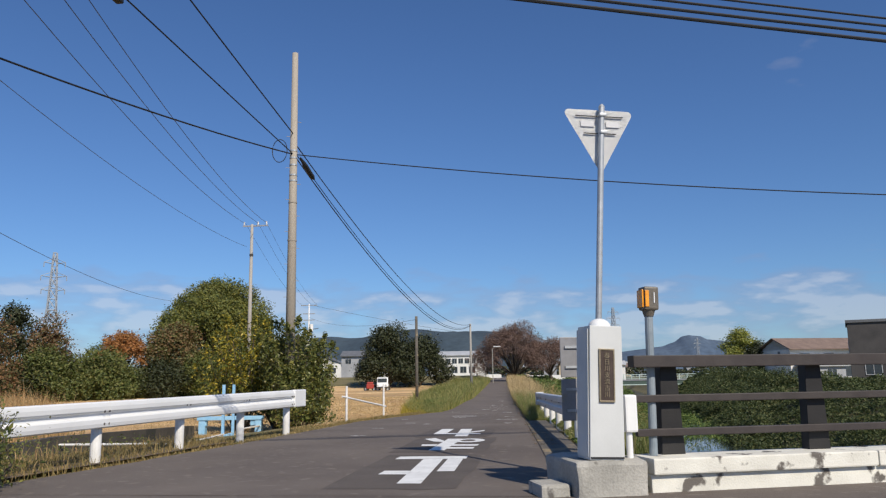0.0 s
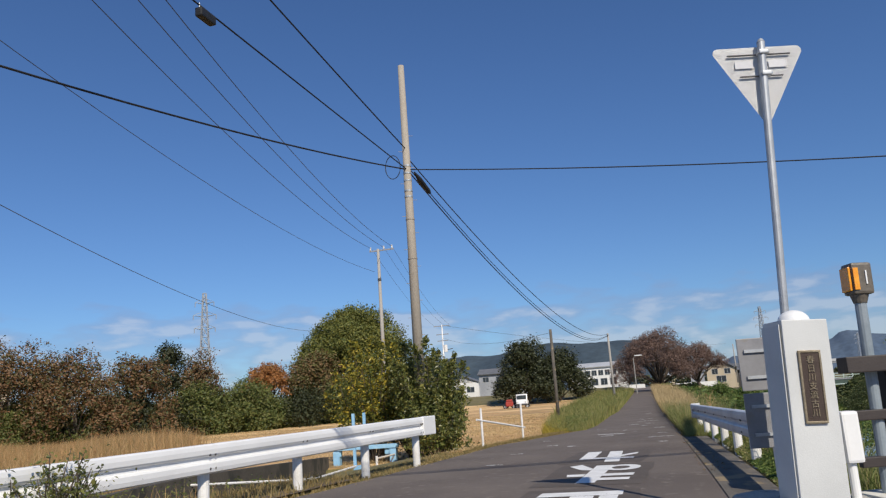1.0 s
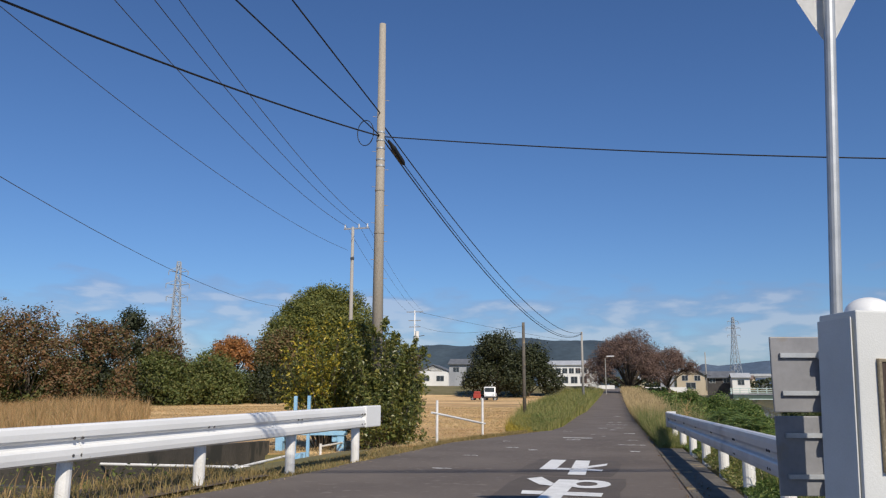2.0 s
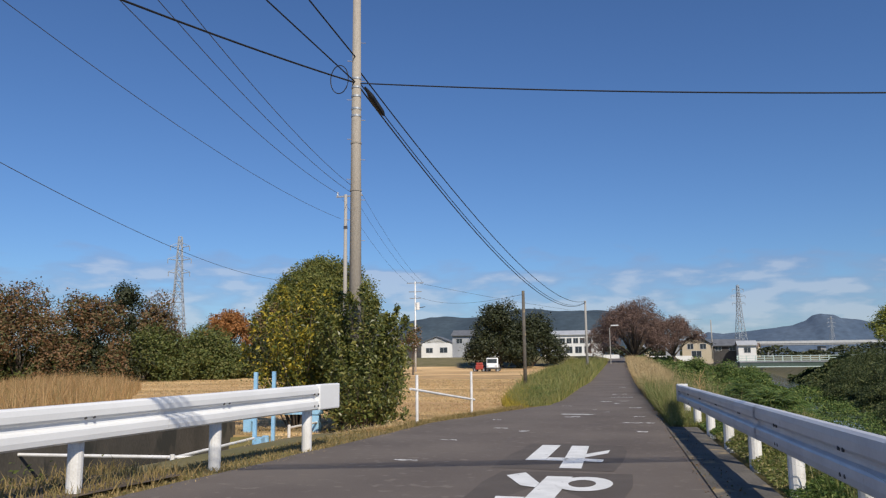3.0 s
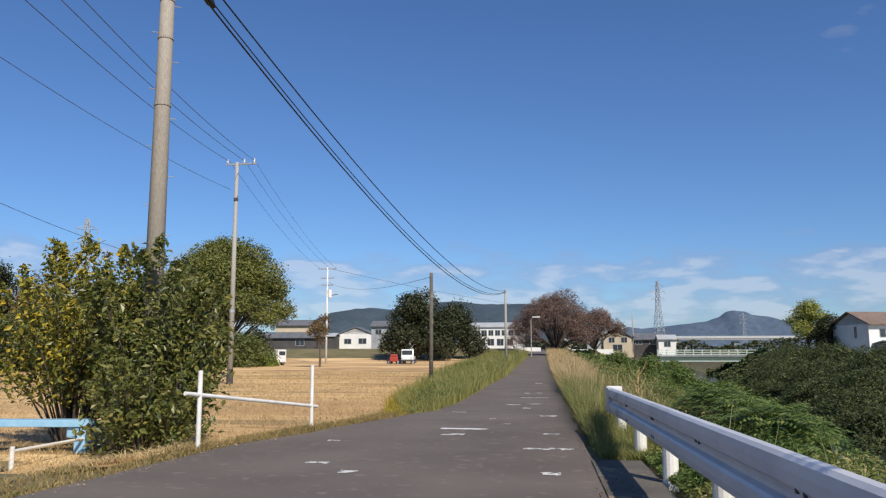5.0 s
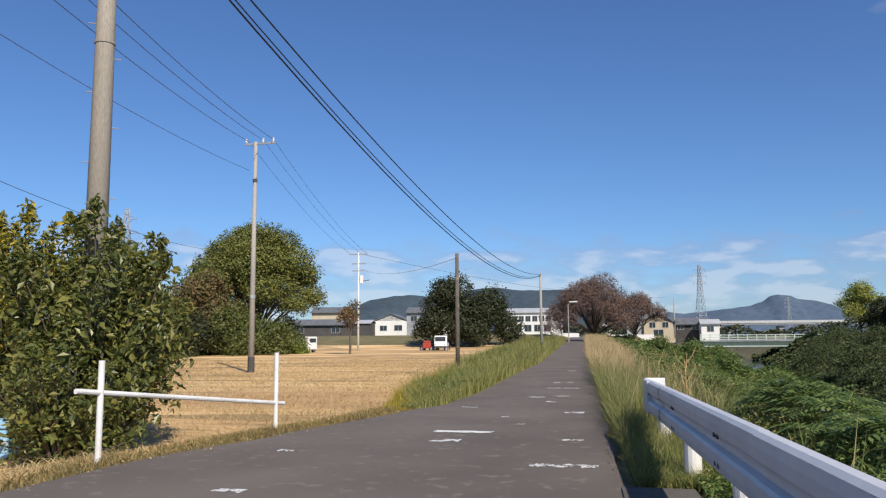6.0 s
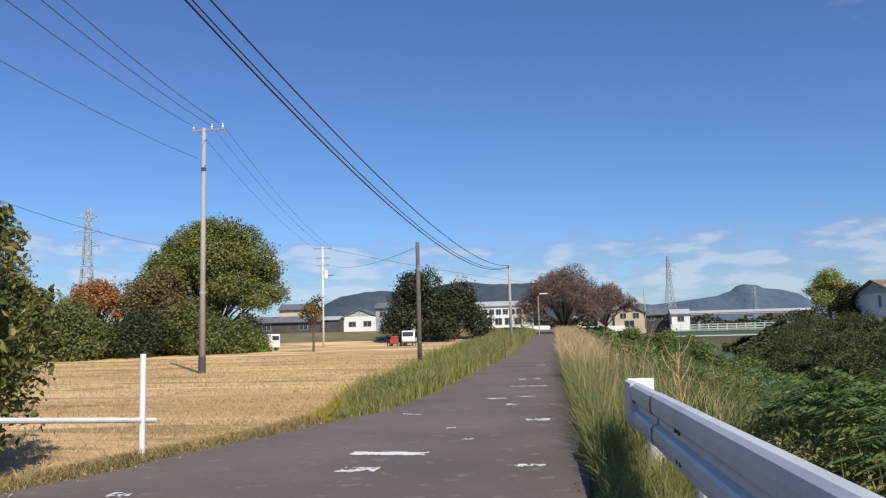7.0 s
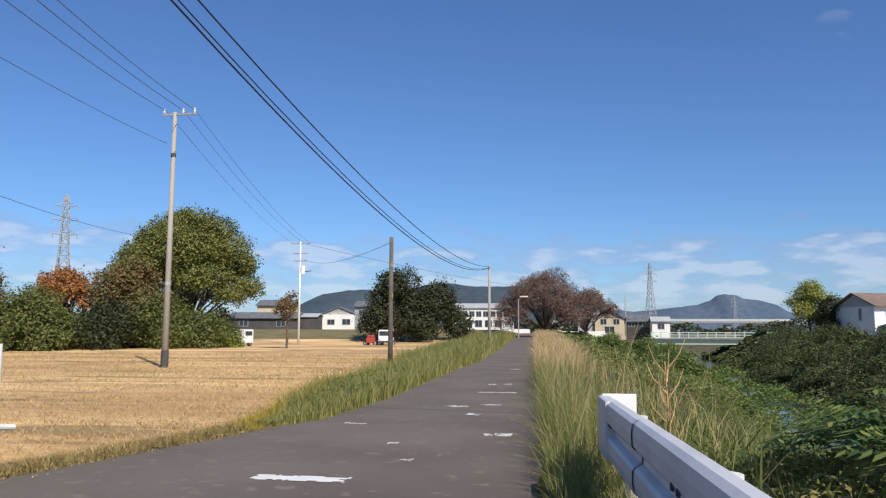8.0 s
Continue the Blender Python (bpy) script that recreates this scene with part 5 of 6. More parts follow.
# houses beyond the dry grass
house("white cube-shaped house beyond the dry grass", -85, 53, 2.0, 50, 6.4, 6, 5.9, M["wallwhite"], M["roofpale"], 0.3, 0.1, True, (("f", -0.8, 4.4, 1.0, 0.7), ("f", 0.6, 4.4, 1.0, 0.7)), flat=True)
house("grey gabled house beyond the dry grass", -90, 44, 2.0, 50, 8.0, 8, 6.0, M["wallgrey"], M["rooftile"], 2.2, 0.6, False, (("f", 1.8, 3.6, 0.7, 1.3), ("f", -1.5, 1.0, 1.6, 1.2)))
house("house with a dark hipped roof beyond the dry grass", -98, 58, 2.2, 50, 8.5, 8, 6.6, M["wallwhite"], M["rooftile"], 1.8, 0.9, True, (("f", -1.8, 4.2, 1.5, 1.1), ("f", 1.6, 4.2, 1.5, 1.1)))
house("pale storage shed beyond the dry grass", -79, 44.5, 1.2, 50, 8.0, 5, 3.0, M["wallgrey"], M["roofpale"], 0.5, 0.3, True, (("f", 2.4, 0.2, 1.8, 2.0),), name="shed")
house("long low house with a grey roof beyond the hedge", -101.5, 87, 2.0, 45, 15, 7, 5.2, M["wallcream"], M["rooftile"], 1.6, 0.6, True, (("f", -3.0, 2.4, 1.8, 1.2), ("f", 2.0, 2.4, 1.8, 1.2)))
for k in range(16):
    r = random.Random(200 + k)
    x = (-330 + 46 * k) + r.uniform(-10, 10)
    if -60 < x < -34:
        continue
    house("distant house on the plain", x, 330 + r.uniform(-30, 60), 1.6, r.uniform(-15, 15), r.uniform(8, 14), 8, r.uniform(3.4, 6), M[r.choice(("wallwhite", "wallgrey", "wallcream"))], M[r.choice(("rooftile", "roofpale", "roofbrown"))], 1.6, 0.6, True, (("f", -2, 1.2, 1.8, 1.2), ("f", 2, 1.2, 1.8, 1.2)), group="distant houses")

# ---- far bridge, viaduct, hills ----
fb = thing("footbridge", "far river bridge with a pale green railing", "bridge", 22.2, 152, 0.0, 6)
part("deck", boxes((-10.0, 10.2, -2, 2, 0.25, 0.45)), M["viaduct"], fb)
part("girder", boxes((-10.0, 10.2, -1.9, 1.9, -0.45, 0.247)), M["greengirder"], fb, "dark green girder")
part("lower_flange", boxes((-10.0, 10.2, -2.05, -1.905, -0.58, -0.44)), M["greenrail"], fb)
for z in (1.35, 0.95, 0.6):
    part("rail", boxes((-10.5, 10.5, -2.0, -1.92, z - 0.05, z + 0.05)), M["greenrail"], fb)
for k in range(15):
    part("rail_post", boxes((-10.4 + 1.48 * k, -10.25 + 1.48 * k, -2.0, -1.88, 0.35, 1.45)), M["greenrail"], fb)
vd = thing("viaduct", "long pale concrete expressway viaduct on the plain", "viaduct", 110, 520, 0.0, 4)
part("deck", boxes((-95, 260, -6, 6, 8.4, 9.8)), M["viaduct"], vd)
part("parapet", boxes((-95, 260, -6.3, -6.0, 9.4, 10.9)), M["roofpale"], vd)
for k in range(12):
    part("pier", boxes((-80 + 30 * k, -77 + 30 * k, -4, 4, -1, 7.6)), M["viaduct"], vd)


def ridge(name, label, y, profile, depth, material, seed):
    """A wooded ridge: heights along x, rounded over towards the back, with gullies."""
    xs_ = [p[0] for p in profile]
    hs = [p[1] for p in profile]
    nx_, ny_ = 160, 14
    v, f = [], []
    for j in range(ny_ + 1):
        u = j / ny_
        for i in range(nx_ + 1):
            x = xs_[0] + (xs_[-1] - xs_[0]) * i / nx_
            hh = ramp(x, xs_, hs)
            k = math.sin(math.pi * min(1, u * 1.0) * 0.5) if u < 0.6 else math.cos((u - 0.6) / 0.4 * math.pi / 2) ** 0.5 * math.sin(0.6 * math.pi / 2) if u < 1 else 0
            g = noise.noise(Vector((x * 0.006, u * 4, seed))) * 0.10 + noise.noise(Vector((x * 0.025, u * 9, seed))) * 0.03
            v.append((x, y + depth * u, max(-4, hh * min(1, k / 0.81) * (1 + g * (1.3 - u)))))
    for j in range(ny_):
        for i in range(nx_):
            a = j * (nx_ + 1) + i
            f.append((a, a + 1, a + nx_ + 2, a + nx_ + 1))
    return tagged(sheet(name, v, f, material, smooth=True), label, "hill", kind="structure")


ridge("backdrop_hill", "long dark flat-topped wooded hill with haze-blue colour on the horizon", 2400,
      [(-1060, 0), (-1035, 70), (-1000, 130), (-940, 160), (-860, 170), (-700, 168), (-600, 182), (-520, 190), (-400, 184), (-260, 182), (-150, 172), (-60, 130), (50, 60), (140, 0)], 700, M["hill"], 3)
ridge("backdrop_hill", "wooded hills with haze-blue colour and a stepped peak on the horizon", 3000,
      [(40, 0), (110, 75), (175, 112), (235, 102), (335, 112), (450, 126), (505, 132), (550, 148), (578, 170), (610, 180), (650, 174), (672, 160), (728, 148), (806, 128), (850, 100), (960, 80), (1120, 45), (1340, 0)], 600, M["hazy_ridge"], 8)

# ---- vehicles in the field ----
def wheel(parent, x, y, r, w=0.18):
    t = part("wheel", tube([(x, y - w / 2, r), (x, y + w / 2, r)], r, 16), M["black"], parent)
    part("rim", tube([(x, y - w / 2 - 0.004, r), (x, y - w / 2, r)], r * 0.6, 12), M["roofpale"], t)


def kei_truck(label, x, y, z, rz):
    t = thing("light_truck", label, "truck", x, y, z, rz)
    bm = boxes((-0.74, 0.74, -1.7, -0.55, 0.45, 1.85), bevel=0.08)
    for v in bm.verts:
        if v.co.y < -1.5 and v.co.z > 1.1:
            v.co.y += 0.42
    part("cab", bm, M["carwhite"], t)
    ws = part("windscreen", boxes((-0.62, 0.62, -1.46, -1.40, 1.18, 1.70)), M["glass"], t)
    ws.matrix_basis = Matrix.Translation((0, -0.05, 0)) @ pose(0, 0, 0, 0, 0, 0)
    part("load_bed", boxes((-0.74, 0.74, -0.5, 1.7, 0.6, 0.72), (-0.74, -0.70, -0.5, 1.7, 0.72, 1.0), (0.70, 0.74, -0.5, 1.7, 0.72, 1.0), (-0.70, 0.70, 1.66, 1.7, 0.72, 1.0)), M["carwhite"], t)
    part("bumper", boxes((-0.74, 0.74, -1.76, -1.70, 0.4, 0.62), bevel=0.02), M["walldark"], t)
    for sx in (-0.55, 0.55):
        part("headlight", boxes((sx - 0.13, sx + 0.13, -1.725, -1.70, 0.78, 0.93)), M["porcelain"], t)
    for sx in (-0.66, 0.66):
        for sy in (-1.2, 1.1):
            wheel(t, sx, sy, 0.27)
    return t


kei_truck("small white pickup truck parked at the field's edge", -21.7, 105.6, -0.46, 8)
rm = thing("farm_machine", "small red farm machine beside the pickup", "farm machine", -23.4, 105.2, -0.46, 10)
part("body", boxes((-0.5, 0.5, -0.9, 0.7, 0.35, 0.95), bevel=0.08), M["carred"], rm)
part("bonnet", boxes((-0.42, 0.42, -0.6, 0.2, 0.95, 1.25), bevel=0.08), M["carred"], rm)
part("roll_bar", tube([(-0.4, 0.5, 0.9), (-0.4, 0.5, 1.5), (0.4, 0.5, 1.5), (0.4, 0.5, 0.9)], 0.03, 6), M["walldark"], rm)
for sx in (-0.55, 0.55):
    wheel(rm, sx, -0.5, 0.3)
    wheel(rm, sx, 0.4, 0.4)
kv = thing("white_van", "small white box van at the hedge end", "van", -35.7, 96.4, -0.45, 70)
part("body", boxes((-0.72, 0.72, -1.5, 1.6, 0.35, 1.8), bevel=0.1), M["carwhite"], kv)
part("rear_window", boxes((-0.5, 0.5, -1.52, -1.50, 1.15, 1.6)), M["glass"], kv)
for sx in (-0.64, 0.64):
    for sy in (-1.0, 1.1):
        wheel(kv, sx, sy, 0.27)
sl = thing("street_lamp", "grey street lamp at the end of the lane", "street lamp", -7.6, 122, 0.2, 0)
part("pole", tube([(0, 0, 0), (0, 0, 5.4), (0.3, 0, 5.75)], 0.07, 8), M["polegrey"], sl)
part("lamp_head", boxes((0.2, 1.3, -0.15, 0.15, 5.70, 5.85), bevel=0.03), M["porcelain"], sl)
pr = pole("white concrete pole at the lane's end", -12.2, 168, 1.0, 7.2, 0.17, 0.12, M["porcelain"])
pr = pole("thin grey pole among the riverside houses", 9.2, 168, 1.4, 8.6, 0.14, 0.1, M["polegrey"])

# ---- grasses ----
def scatter(n, y0, y1, left, right, power=1.0):
    y = y0 + (y1 - y0) * rng.random(n) ** power
    u = rng.random(n)
    l = np.array([left(v) for v in y])
    r = np.array([right(v) for v in y])
    x = l + (r - l) * u
    return x, y


def roots(x, y):
    return np.stack([x, y, [land(a, b) for a, b in zip(x, y)]], 1)


def stuff(ob, label, category):
    return tagged(ob, label, category, kind="stuff")


x, y = scatter(70000, 27.4, 128, lambda v: lane_l(v) - ramp(v, [27, 29, 34, 62, 100], [0.2, 1.0, 2.2, 5.0, 6.0]), lambda v: lane_l(v) - 0.08, 1.6)
stuff(blades("verge_grass", roots(x, y), np.interp(y, [27.4, 29, 33, 42, 60], [0.08, 0.20, 0.40, 0.52, 0.7]) * np.array([1 + 0.55 * noise.noise(Vector((a * 0.9, b * 0.45, 2))) for a, b in zip(x, y)]), 0.007 + 0.0006 * (y - 20), L["verge"], 0.3), "tall green grass on the lane's verge", "grass")
x, y = scatter(5000, 27.0, 46, lambda v: lane_l(v) - ramp(v, [27, 29, 34, 62], [0.5, 1.4, 2.4, 5.2]), lambda v: lane_l(v) - ramp(v, [27, 29, 34, 62], [0.1, 0.8, 1.5, 4.0]), 1.3)
stuff(blades("goldenrod", roots(x, y), np.interp(y, [27, 30, 34], [0.08, 0.26, 0.46]), 0.014, L["golden"], 0.3), "yellow-tipped weeds at the verge's edge", "weeds")
x, y = scatter(11000, 9.0, 27.5, lambda v: lane_l(v) - (0.85 if v < 19 else 0.45), lambda v: lane_l(v) + 0.05)
stuff(blades("edge_grass", roots(x, y), 0.055, 0.012, L["tuft"], 0.7), "short mossy grass along the road's edge", "grass")
x, y = scatter(30000, 20.6, 46, lambda v: lane_r(v) + 0.10, lambda v: lane_r(v) + 0.8, 1.6)
stuff(blades("bank_grass", roots(x, y), np.interp(y, [20.6, 22.5, 24.5, 40], [0.14, 0.28, 0.5, 0.6]), 0.0065, L["bankblade"], 0.40), "tall grass on the river side of the lane", "grass")
x, y = scatter(22000, 36, 135, lambda v: lane_r(v) + 0.05, lambda v: lane_r(v) + ramp(v, [36, 50, 90], [0.9, 1.8, 2.6]), 1.3)
stuff(blades("bank_grass", roots(x, y), np.interp(y, [36, 50], [0.6, 0.95]), 0.010 + 0.0005 * (y - 30), L["dry"], 0.28), "pale dry plumed grass along the lane", "grass")
x, y = scatter(700, 23.8, 40, lambda v: lane_r(v) + 0.1, lambda v: lane_r(v) + 1.6)
stuff(blades("seed_stalks", roots(x, y), 0.95, 0.006, L["dry"], 0.25), "thin dry seed stalks among the bank grass", "grass")
# russet grass behind the left rail
x, y = scatter(105000, 2, 62, lambda v: -62.0, lambda v: (-6.9 if v < 12.6 else -10.8) if v < 19 else -11.5 - (v - 19) * 0.72, 0.9)
keep = (y < 19) | (x < -11.5 - (y - 19) * 0.72 + 1.2 * np.sin(y * 0.8))
x, y = x[keep], y[keep]
stuff(blades("dry_grass", roots(x, y), (0.85 + 0.35 * np.sin(x * 0.35) * np.cos(y * 0.3)) * np.interp(x, [-13.0, -10.5], [1.0, 0.30]), 0.02, L["russet"], 0.25), "waist-high russet dry grass beyond the channel", "grass")
x, y = scatter(4500, 5.3, 13.0, lambda v: rail_x(v) - 1.1, lambda v: rail_x(v) + 0.12)
stuff(blades("dry_grass", roots(x, y), 0.17, 0.011, L["tuft"], 0.5), "short dry grass round the rail posts", "grass")
# loose straw lying in rows on the mown field
n_ = 100000
row = rng.integers(0, 26, n_)
x = -5.5 - rng.random(n_) ** 1.4 * 60
y = 20.0 + row * 2.15 + 0.5 * np.sin(row * 5.1) + 0.35 * np.sin(x * 0.22 + row) + 0.12 * x * np.sin(row * 3.3) * 0.15 + rng.normal(size=n_) * (0.55 + 0.25 * np.sin(row * 2.2))
keep = (x < np.array([lane_l(v) - ramp(v, [19, 26, 29, 34, 62], [0.6, 0.6, 1.4, 2.4, 5.2]) for v in y])) & (x > -9 - (y - 19) * 1.1)
x, y = x[keep], y[keep]
fz = roots(x, y) + np.array([0, 0, 0.06])
stuff(blades("straw_rows", fz, 0.10, 0.011 + 0.0004 * (y - 20), L["dry"], 1.9), "loose dry straw lying in rows on the field", "straw")
# worn brown-green tufts between the field and the asphalt
x, y = scatter(34000, 19.6, 34, lambda v: field_edge(v) - 1.5, lambda v: field_edge(v) + 0.35, 1.0)
keep = np.array([noise.noise(Vector((a * 0.9, b * 0.7, 5))) + 0.5 * noise.noise(Vector((a * 3, b * 3, 2))) - 0.35 * (field_edge(b) - a) / 2.6 > rng.uniform(-0.5, 0.25) for a, b in zip(x, y)])
x, y = x[keep], y[keep]
stuff(blades("edge_tufts", roots(x, y) + np.array([0, 0, 0.03]), 0.075, 0.009, L["tuft"], 0.8), "short worn brown-green tufts at the field's edge", "grass")
# stubble on the mown field
x, y = scatter(24000, 19.8, 75, lambda v: -7 - (v - 19) * 0.85, lambda v: lane_l(v) - ramp(v, [19, 26, 29, 34, 62], [0.3, 0.4, 1.2, 2.2, 5.0]), 1.7)
fz = roots(x, y) + np.array([0, 0, 0.05])
stuff(blades("stubble", fz, 0.06, 0.012 + 0.0004 * (y - 20), L["dry"], 0.9), "short straw stubble on the mown field", "stubble")


# leafy weeds in the verge grass, and green patches in the dry slope behind the rail
x, y = scatter(26000, 29.5, 95, lambda v: lane_l(v) - ramp(v, [27, 29, 34, 62, 100], [0.2, 0.9, 1.9, 4.4, 5.4]), lambda v: lane_l(v) - 0.25, 1.5)
patchy = np.array([noise.noise(Vector((a * 0.7, b * 0.3, 11))) for a, b in zip(x, y)])
x, y = x[patchy > 0.02], y[patchy > 0.02]
p = roots(x, y)
p[:, 2] += rng.random(len(x)) * np.interp(y, [29, 34, 60], [0.2, 0.5, 0.8])
stuff(leaves("verge_weeds", p, 0.05 + 0.0012 * (y - 29), L["weed"], up=0.7, aspect=0.45), "leafy green weeds among the verge grass", "weeds")
x, y = scatter(9000, 3.0, 12.6, lambda v: rail_x(v) - 4.5, lambda v: rail_x(v) - 0.7)
patchy = np.array([noise.noise(Vector((a * 0.8, b * 0.55, 21))) for a, b in zip(x, y)])
x, y, patchy = x[patchy > 0.12], y[patchy > 0.12], patchy[patchy > 0.12]
p = roots(x, y)
p[:, 2] += rng.random(len(x)) * (0.12 + 1.1 * patchy)
stuff(leaves("slope_weeds", p, 0.05, L["hedge"], up=0.6, aspect=0.5), "green weeds on the dry slope behind the guardrail", "weeds")


def mound(x, y):
    return max(0.0, 0.45 + 1.35 * noise.noise(Vector((x * 0.35, y * 0.22, 4))) + 0.35 * noise.noise(Vector((x * 1.1, y * 0.9, 9))))


def weeds(name, n, y0, y1, left, right, size, material, label, power, tall=1.0, aspect=0.55, side=0):
    """Leaves over low mounds; side: only in one or the other of two sets of patches."""
    x, y = scatter(n, y0, y1, left, right, power)
    if side:
        keep = np.array([noise.noise(Vector((a * 0.45, b * 0.28, 31))) + 0.5 * noise.noise(Vector((a * 1.7, b * 1.3, 33))) for a, b in zip(x, y)]) * side > 0
        x, y = x[keep], y[keep]
    p = roots(x, y)
    m = np.array([mound(a, b) * min(1.0, 0.3 + (a - lane_r(b) - 0.8) / 1.4) for a, b in zip(x, y)]) * tall
    p[:, 2] += m * (0.55 + 0.45 * rng.random(len(x))) + 0.05
    d = 1 + (y - y0) / 45.0
    return stuff(leaves(name, p, size * d, material, up=0.8, aspect=aspect), label, "weeds")


weeds("bank_weeds", 230000, 8.6, 36, lambda v: lane_r(v) + (0.56 if v < 21 else 0.9), lambda v: river_x(v) - 2.3, 0.043, L["weed"], "dense creeping weeds covering the river bank", 1.1, 0.8, 0.36, 1)
weeds("bank_weeds", 230000, 8.6, 36, lambda v: lane_r(v) + (0.56 if v < 21 else 0.9), lambda v: river_x(v) - 2.3, 0.043, L["bankblade"], "pale olive weeds in patches on the river bank", 1.1, 0.7, 0.30, -1)
def fronds(name, n, y0, y1, left, right, length, material, label, tall=0.8, pairs=7):
    """Feathered leaves: narrow leaflets in pairs along a stalk that arches over."""
    x, y = scatter(n, y0, y1, left, right, 1.0)
    p = roots(x, y)
    p[:, 2] += np.array([mound(a, b) * min(1.0, 0.3 + (a - lane_r(b) - 0.8) / 1.4) for a, b in zip(x, y)]) * tall + 0.06
    a = rng.uniform(0, math.tau, n)
    ln = length * rng.uniform(0.6, 1.25, n)
    h = np.stack([np.cos(a), np.sin(a), np.zeros(n)], 1)
    sd = np.stack([-np.sin(a), np.cos(a), np.zeros(n)], 1)
    rise, drop = rng.uniform(0.25, 0.8, n), rng.uniform(0.3, 0.75, n)
    quads = []
    for k in range(pairs):
        u = (k + 1.0) / pairs
        c = p + h * (ln * u)[:, None]
        c[:, 2] += ln * (rise * u - drop * u * u)
        for sgn in (-1, 1):
            d = h * 0.55 + sd * sgn * 0.85
            d[:, 2] -= 0.25
            d /= np.linalg.norm(d, axis=1)[:, None]
            w = np.cross(d, [0, 0, 1.0])
            q = (ln * 0.36 * (1.15 - 0.6 * abs(u - 0.45)))[:, None]
            quads.append(np.stack([c, c + d * q * 0.45 + w * q * 0.15, c + d * q, c + d * q * 0.45 - w * q * 0.15], 1))
    v = np.concatenate(quads).reshape(-1, 3)
    f = np.arange(len(v)).reshape(-1, 4)
    return stuff(sheet(name, v.tolist(), f.tolist(), material), label, "weeds")


fronds("feathered_weeds", 2600, 9.0, 19, lambda v: lane_r(v) + 1.1, lambda v: river_x(v) - 2.2, 0.22, L["weed"], "lush feathered weed leaves on the river bank", 0.4, 7)
fronds("feathered_weeds", 6500, 19.0, 30, lambda v: lane_r(v) + 1.4, lambda v: river_x(v) - 2.2, 0.26, L["weed"], "lush feathered weed leaves beyond the guardrail", 0.8, 7)
fronds("feathered_weeds", 4200, 28, 46, lambda v: lane_r(v) + 1.2, lambda v: river_x(v) - 2.2, 0.26, L["weed"], "lush feathered weed leaves further along the bank", 0.6, 6)
weeds("bank_weeds", 80000, 36, 62, lambda v: lane_r(v) + 1.1, lambda v: river_x(v) - 2.4, 0.085, L["weed"], "dense creeping weeds on the bank beyond the rail", 1.2, 0.75, 0.5, 1)
weeds("bank_weeds", 80000, 36, 62, lambda v: lane_r(v) + 1.1, lambda v: river_x(v) - 2.4, 0.085, L["bankblade"], "pale olive weeds on the bank beyond the rail", 1.2, 0.65, 0.4, -1)
weeds("bank_weeds", 160000, 8.0, 60, lambda v: river_x(v) + 1.7, lambda v: river_x(v) + 13, 0.075, L["bankbush"], "dense weeds on the far river bank", 1.3, 0.9)
weeds("bank_weeds", 22000, 49, 110, lambda v: river_x(v) - 2.9, lambda v: river_x(v) + 2.9, 0.13, L["weed"], "water weeds closing over the stream", 1.0, 0.75)
weeds("bank_weeds", 40000, 60, 155, lambda v: lane_r(v) + 1.5, lambda v: river_x(v) - 2.6, 0.20, L["weed"], "dense weeds on the river bank further on", 1.0, 0.9, 0.5, 1)
weeds("bank_weeds", 40000, 60, 155, lambda v: lane_r(v) + 1.5, lambda v: river_x(v) - 2.6, 0.20, L["bankblade"], "olive grass in patches on the river bank further on", 1.0, 0.7, 0.4, -1)
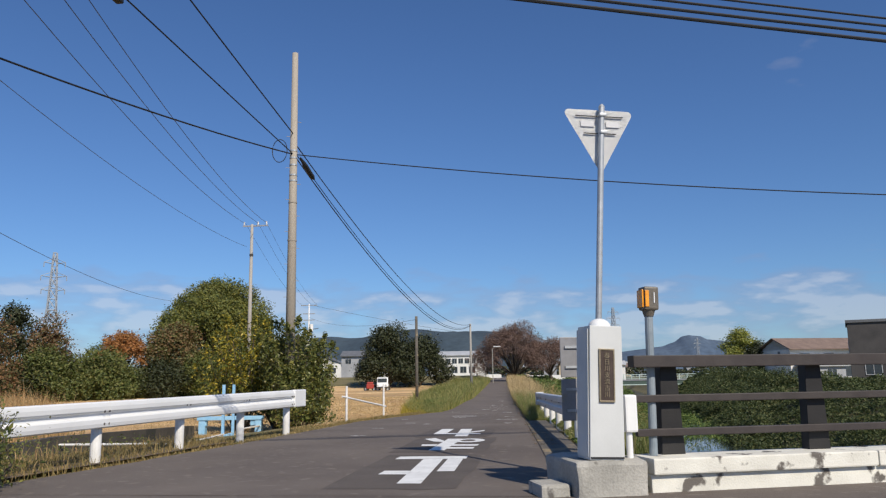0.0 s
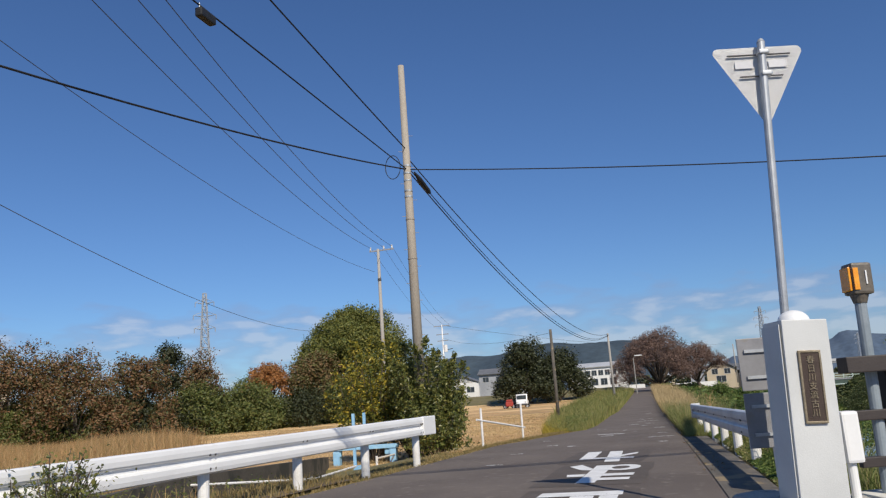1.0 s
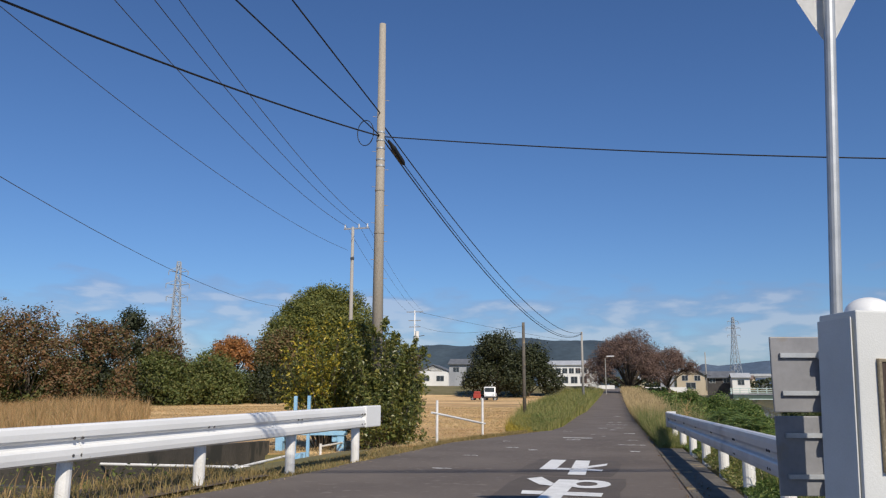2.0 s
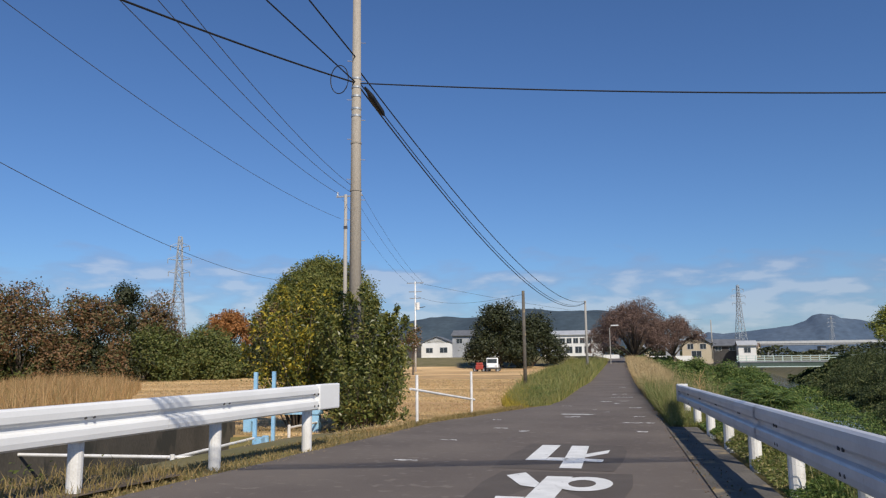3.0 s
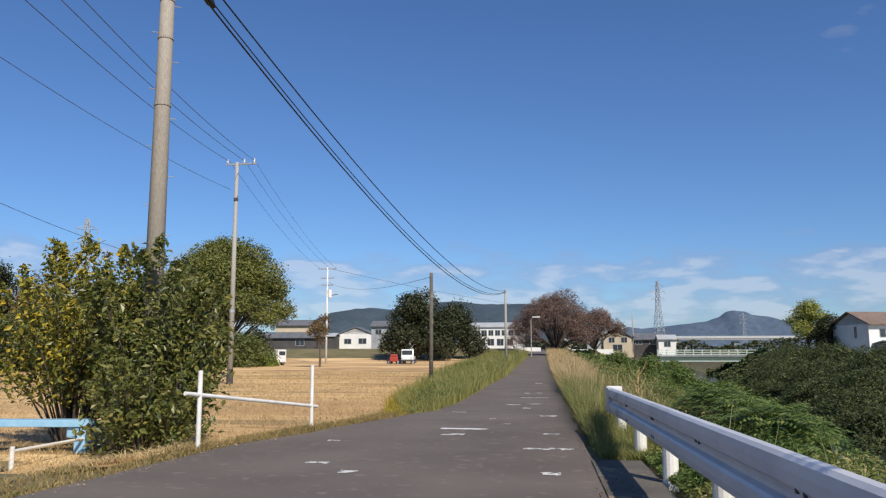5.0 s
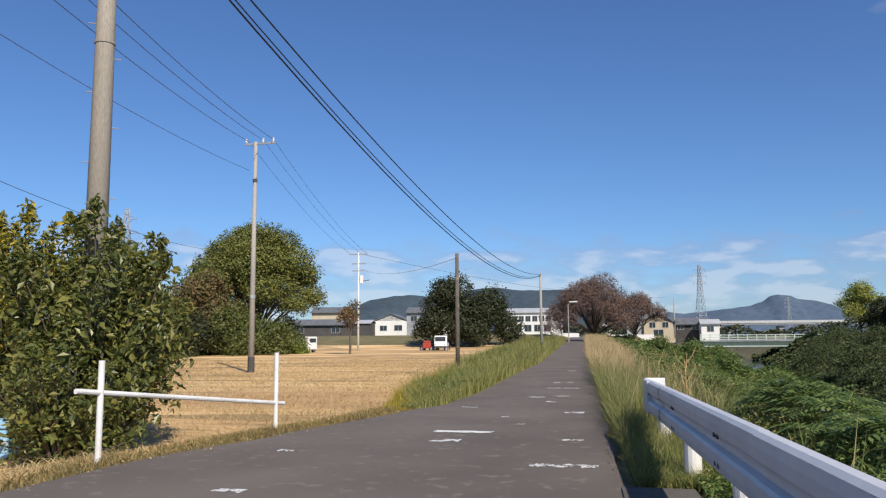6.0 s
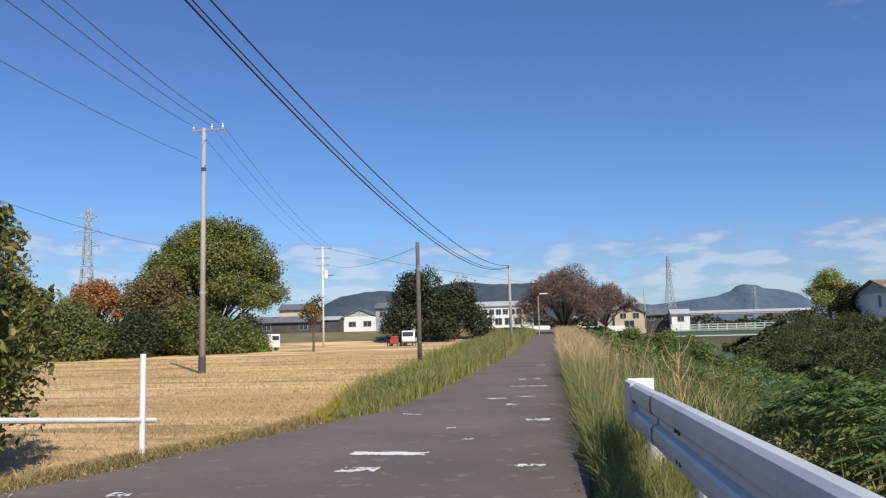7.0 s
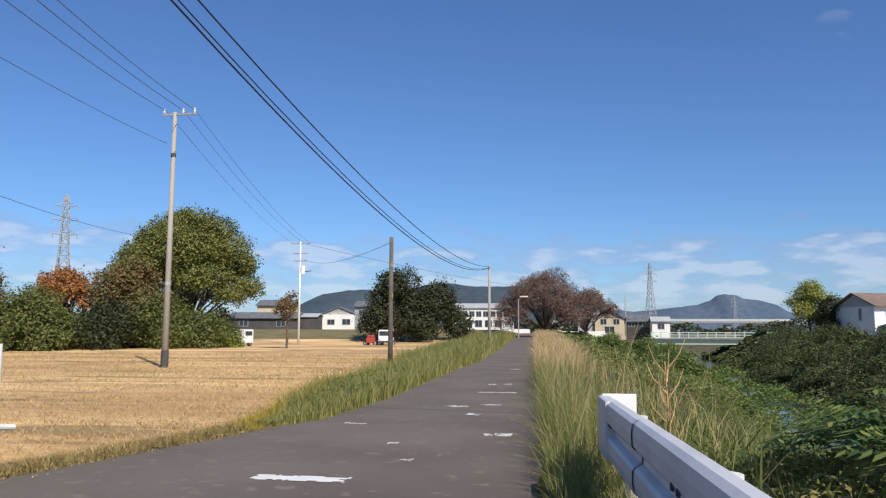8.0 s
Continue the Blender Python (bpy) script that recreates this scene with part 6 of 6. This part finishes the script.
weeds("bank_weeds", 40000, 60, 165, lambda v: river_x(v) + 2.2, lambda v: river_x(v) + 14, 0.22, L["bankbush"], "dense bushes on the far river bank further on", 1.0, 0.9)
x, y = scatter(26000, 9.0, 70, lambda v: lane_r(v) + 0.85, lambda v: river_x(v) - 2.2, 1.4)
stuff(blades("bank_reeds", roots(x, y), 0.55, 0.008 + 0.0004 * y, L["grass"], 0.35), "loose grass standing among the bank weeds", "grass")
n_ = 26000
x = rng.uniform(-320, 330, n_)
hgt = np.array([3.0 + 3.2 * noise.noise(Vector((v * 0.035, 2, 5))) + 1.6 * noise.noise(Vector((v * 0.16, 7, 1))) for v in x]).clip(1.2, 8)
y = 262 + rng.normal(size=n_) * 4 + 14 * np.sin(x * 0.02)
stuff(leaves("far_trees", np.stack([x, y, 1.4 + hgt * rng.random(n_) ** 0.7], 1), 0.95, L["dark"], up=0.6, aspect=0.8), "line of far dark trees and bushes on the plain", "trees")
x, y = scatter(1500, 12, 48, lambda v: lane_r(v) - 0.10, lambda v: lane_r(v) + 0.25, 1.2)
p = np.stack([x, y, [lane_z(v) + 0.02 for v in y]], 1)
stuff(leaves("leaf_litter", p, 0.022, L["red"], up=2.5, aspect=0.6), "dry leaf litter along the asphalt's edge", "litter")
x, y = scatter(450, 11, 27, lambda v: lane_l(v) - 0.1, lambda v: lane_l(v) + 0.25)
p = np.stack([x, y, [lane_z(v) + 0.02 for v in y]], 1)
stuff(leaves("leaf_litter", p, 0.022, L["dry"], up=2.5, aspect=0.5), "dry straw litter along the asphalt's edge", "litter")
dw = thing("dry_weed", "dry branching weed standing behind the guardrail's end", "weed", 0.72, 24.3, lane_z(24) - 0.05)
bm = tube([(0, 0, 0), (0.02, 0, 0.45), (0.0, 0.02, 0.95)], [0.009, 0.007, 0.003], 5)
for k in range(14):
    z0 = 0.3 + 0.045 * k
    a = k * 2.4
    tube([(0.01, 0.01, z0), (0.10 * math.cos(a), 0.10 * math.sin(a), z0 + 0.12), (0.15 * math.cos(a), 0.15 * math.sin(a), z0 + 0.24)], [0.005, 0.004, 0.002], 4, bm)
part("stalk", bm, M["straw"], dw)
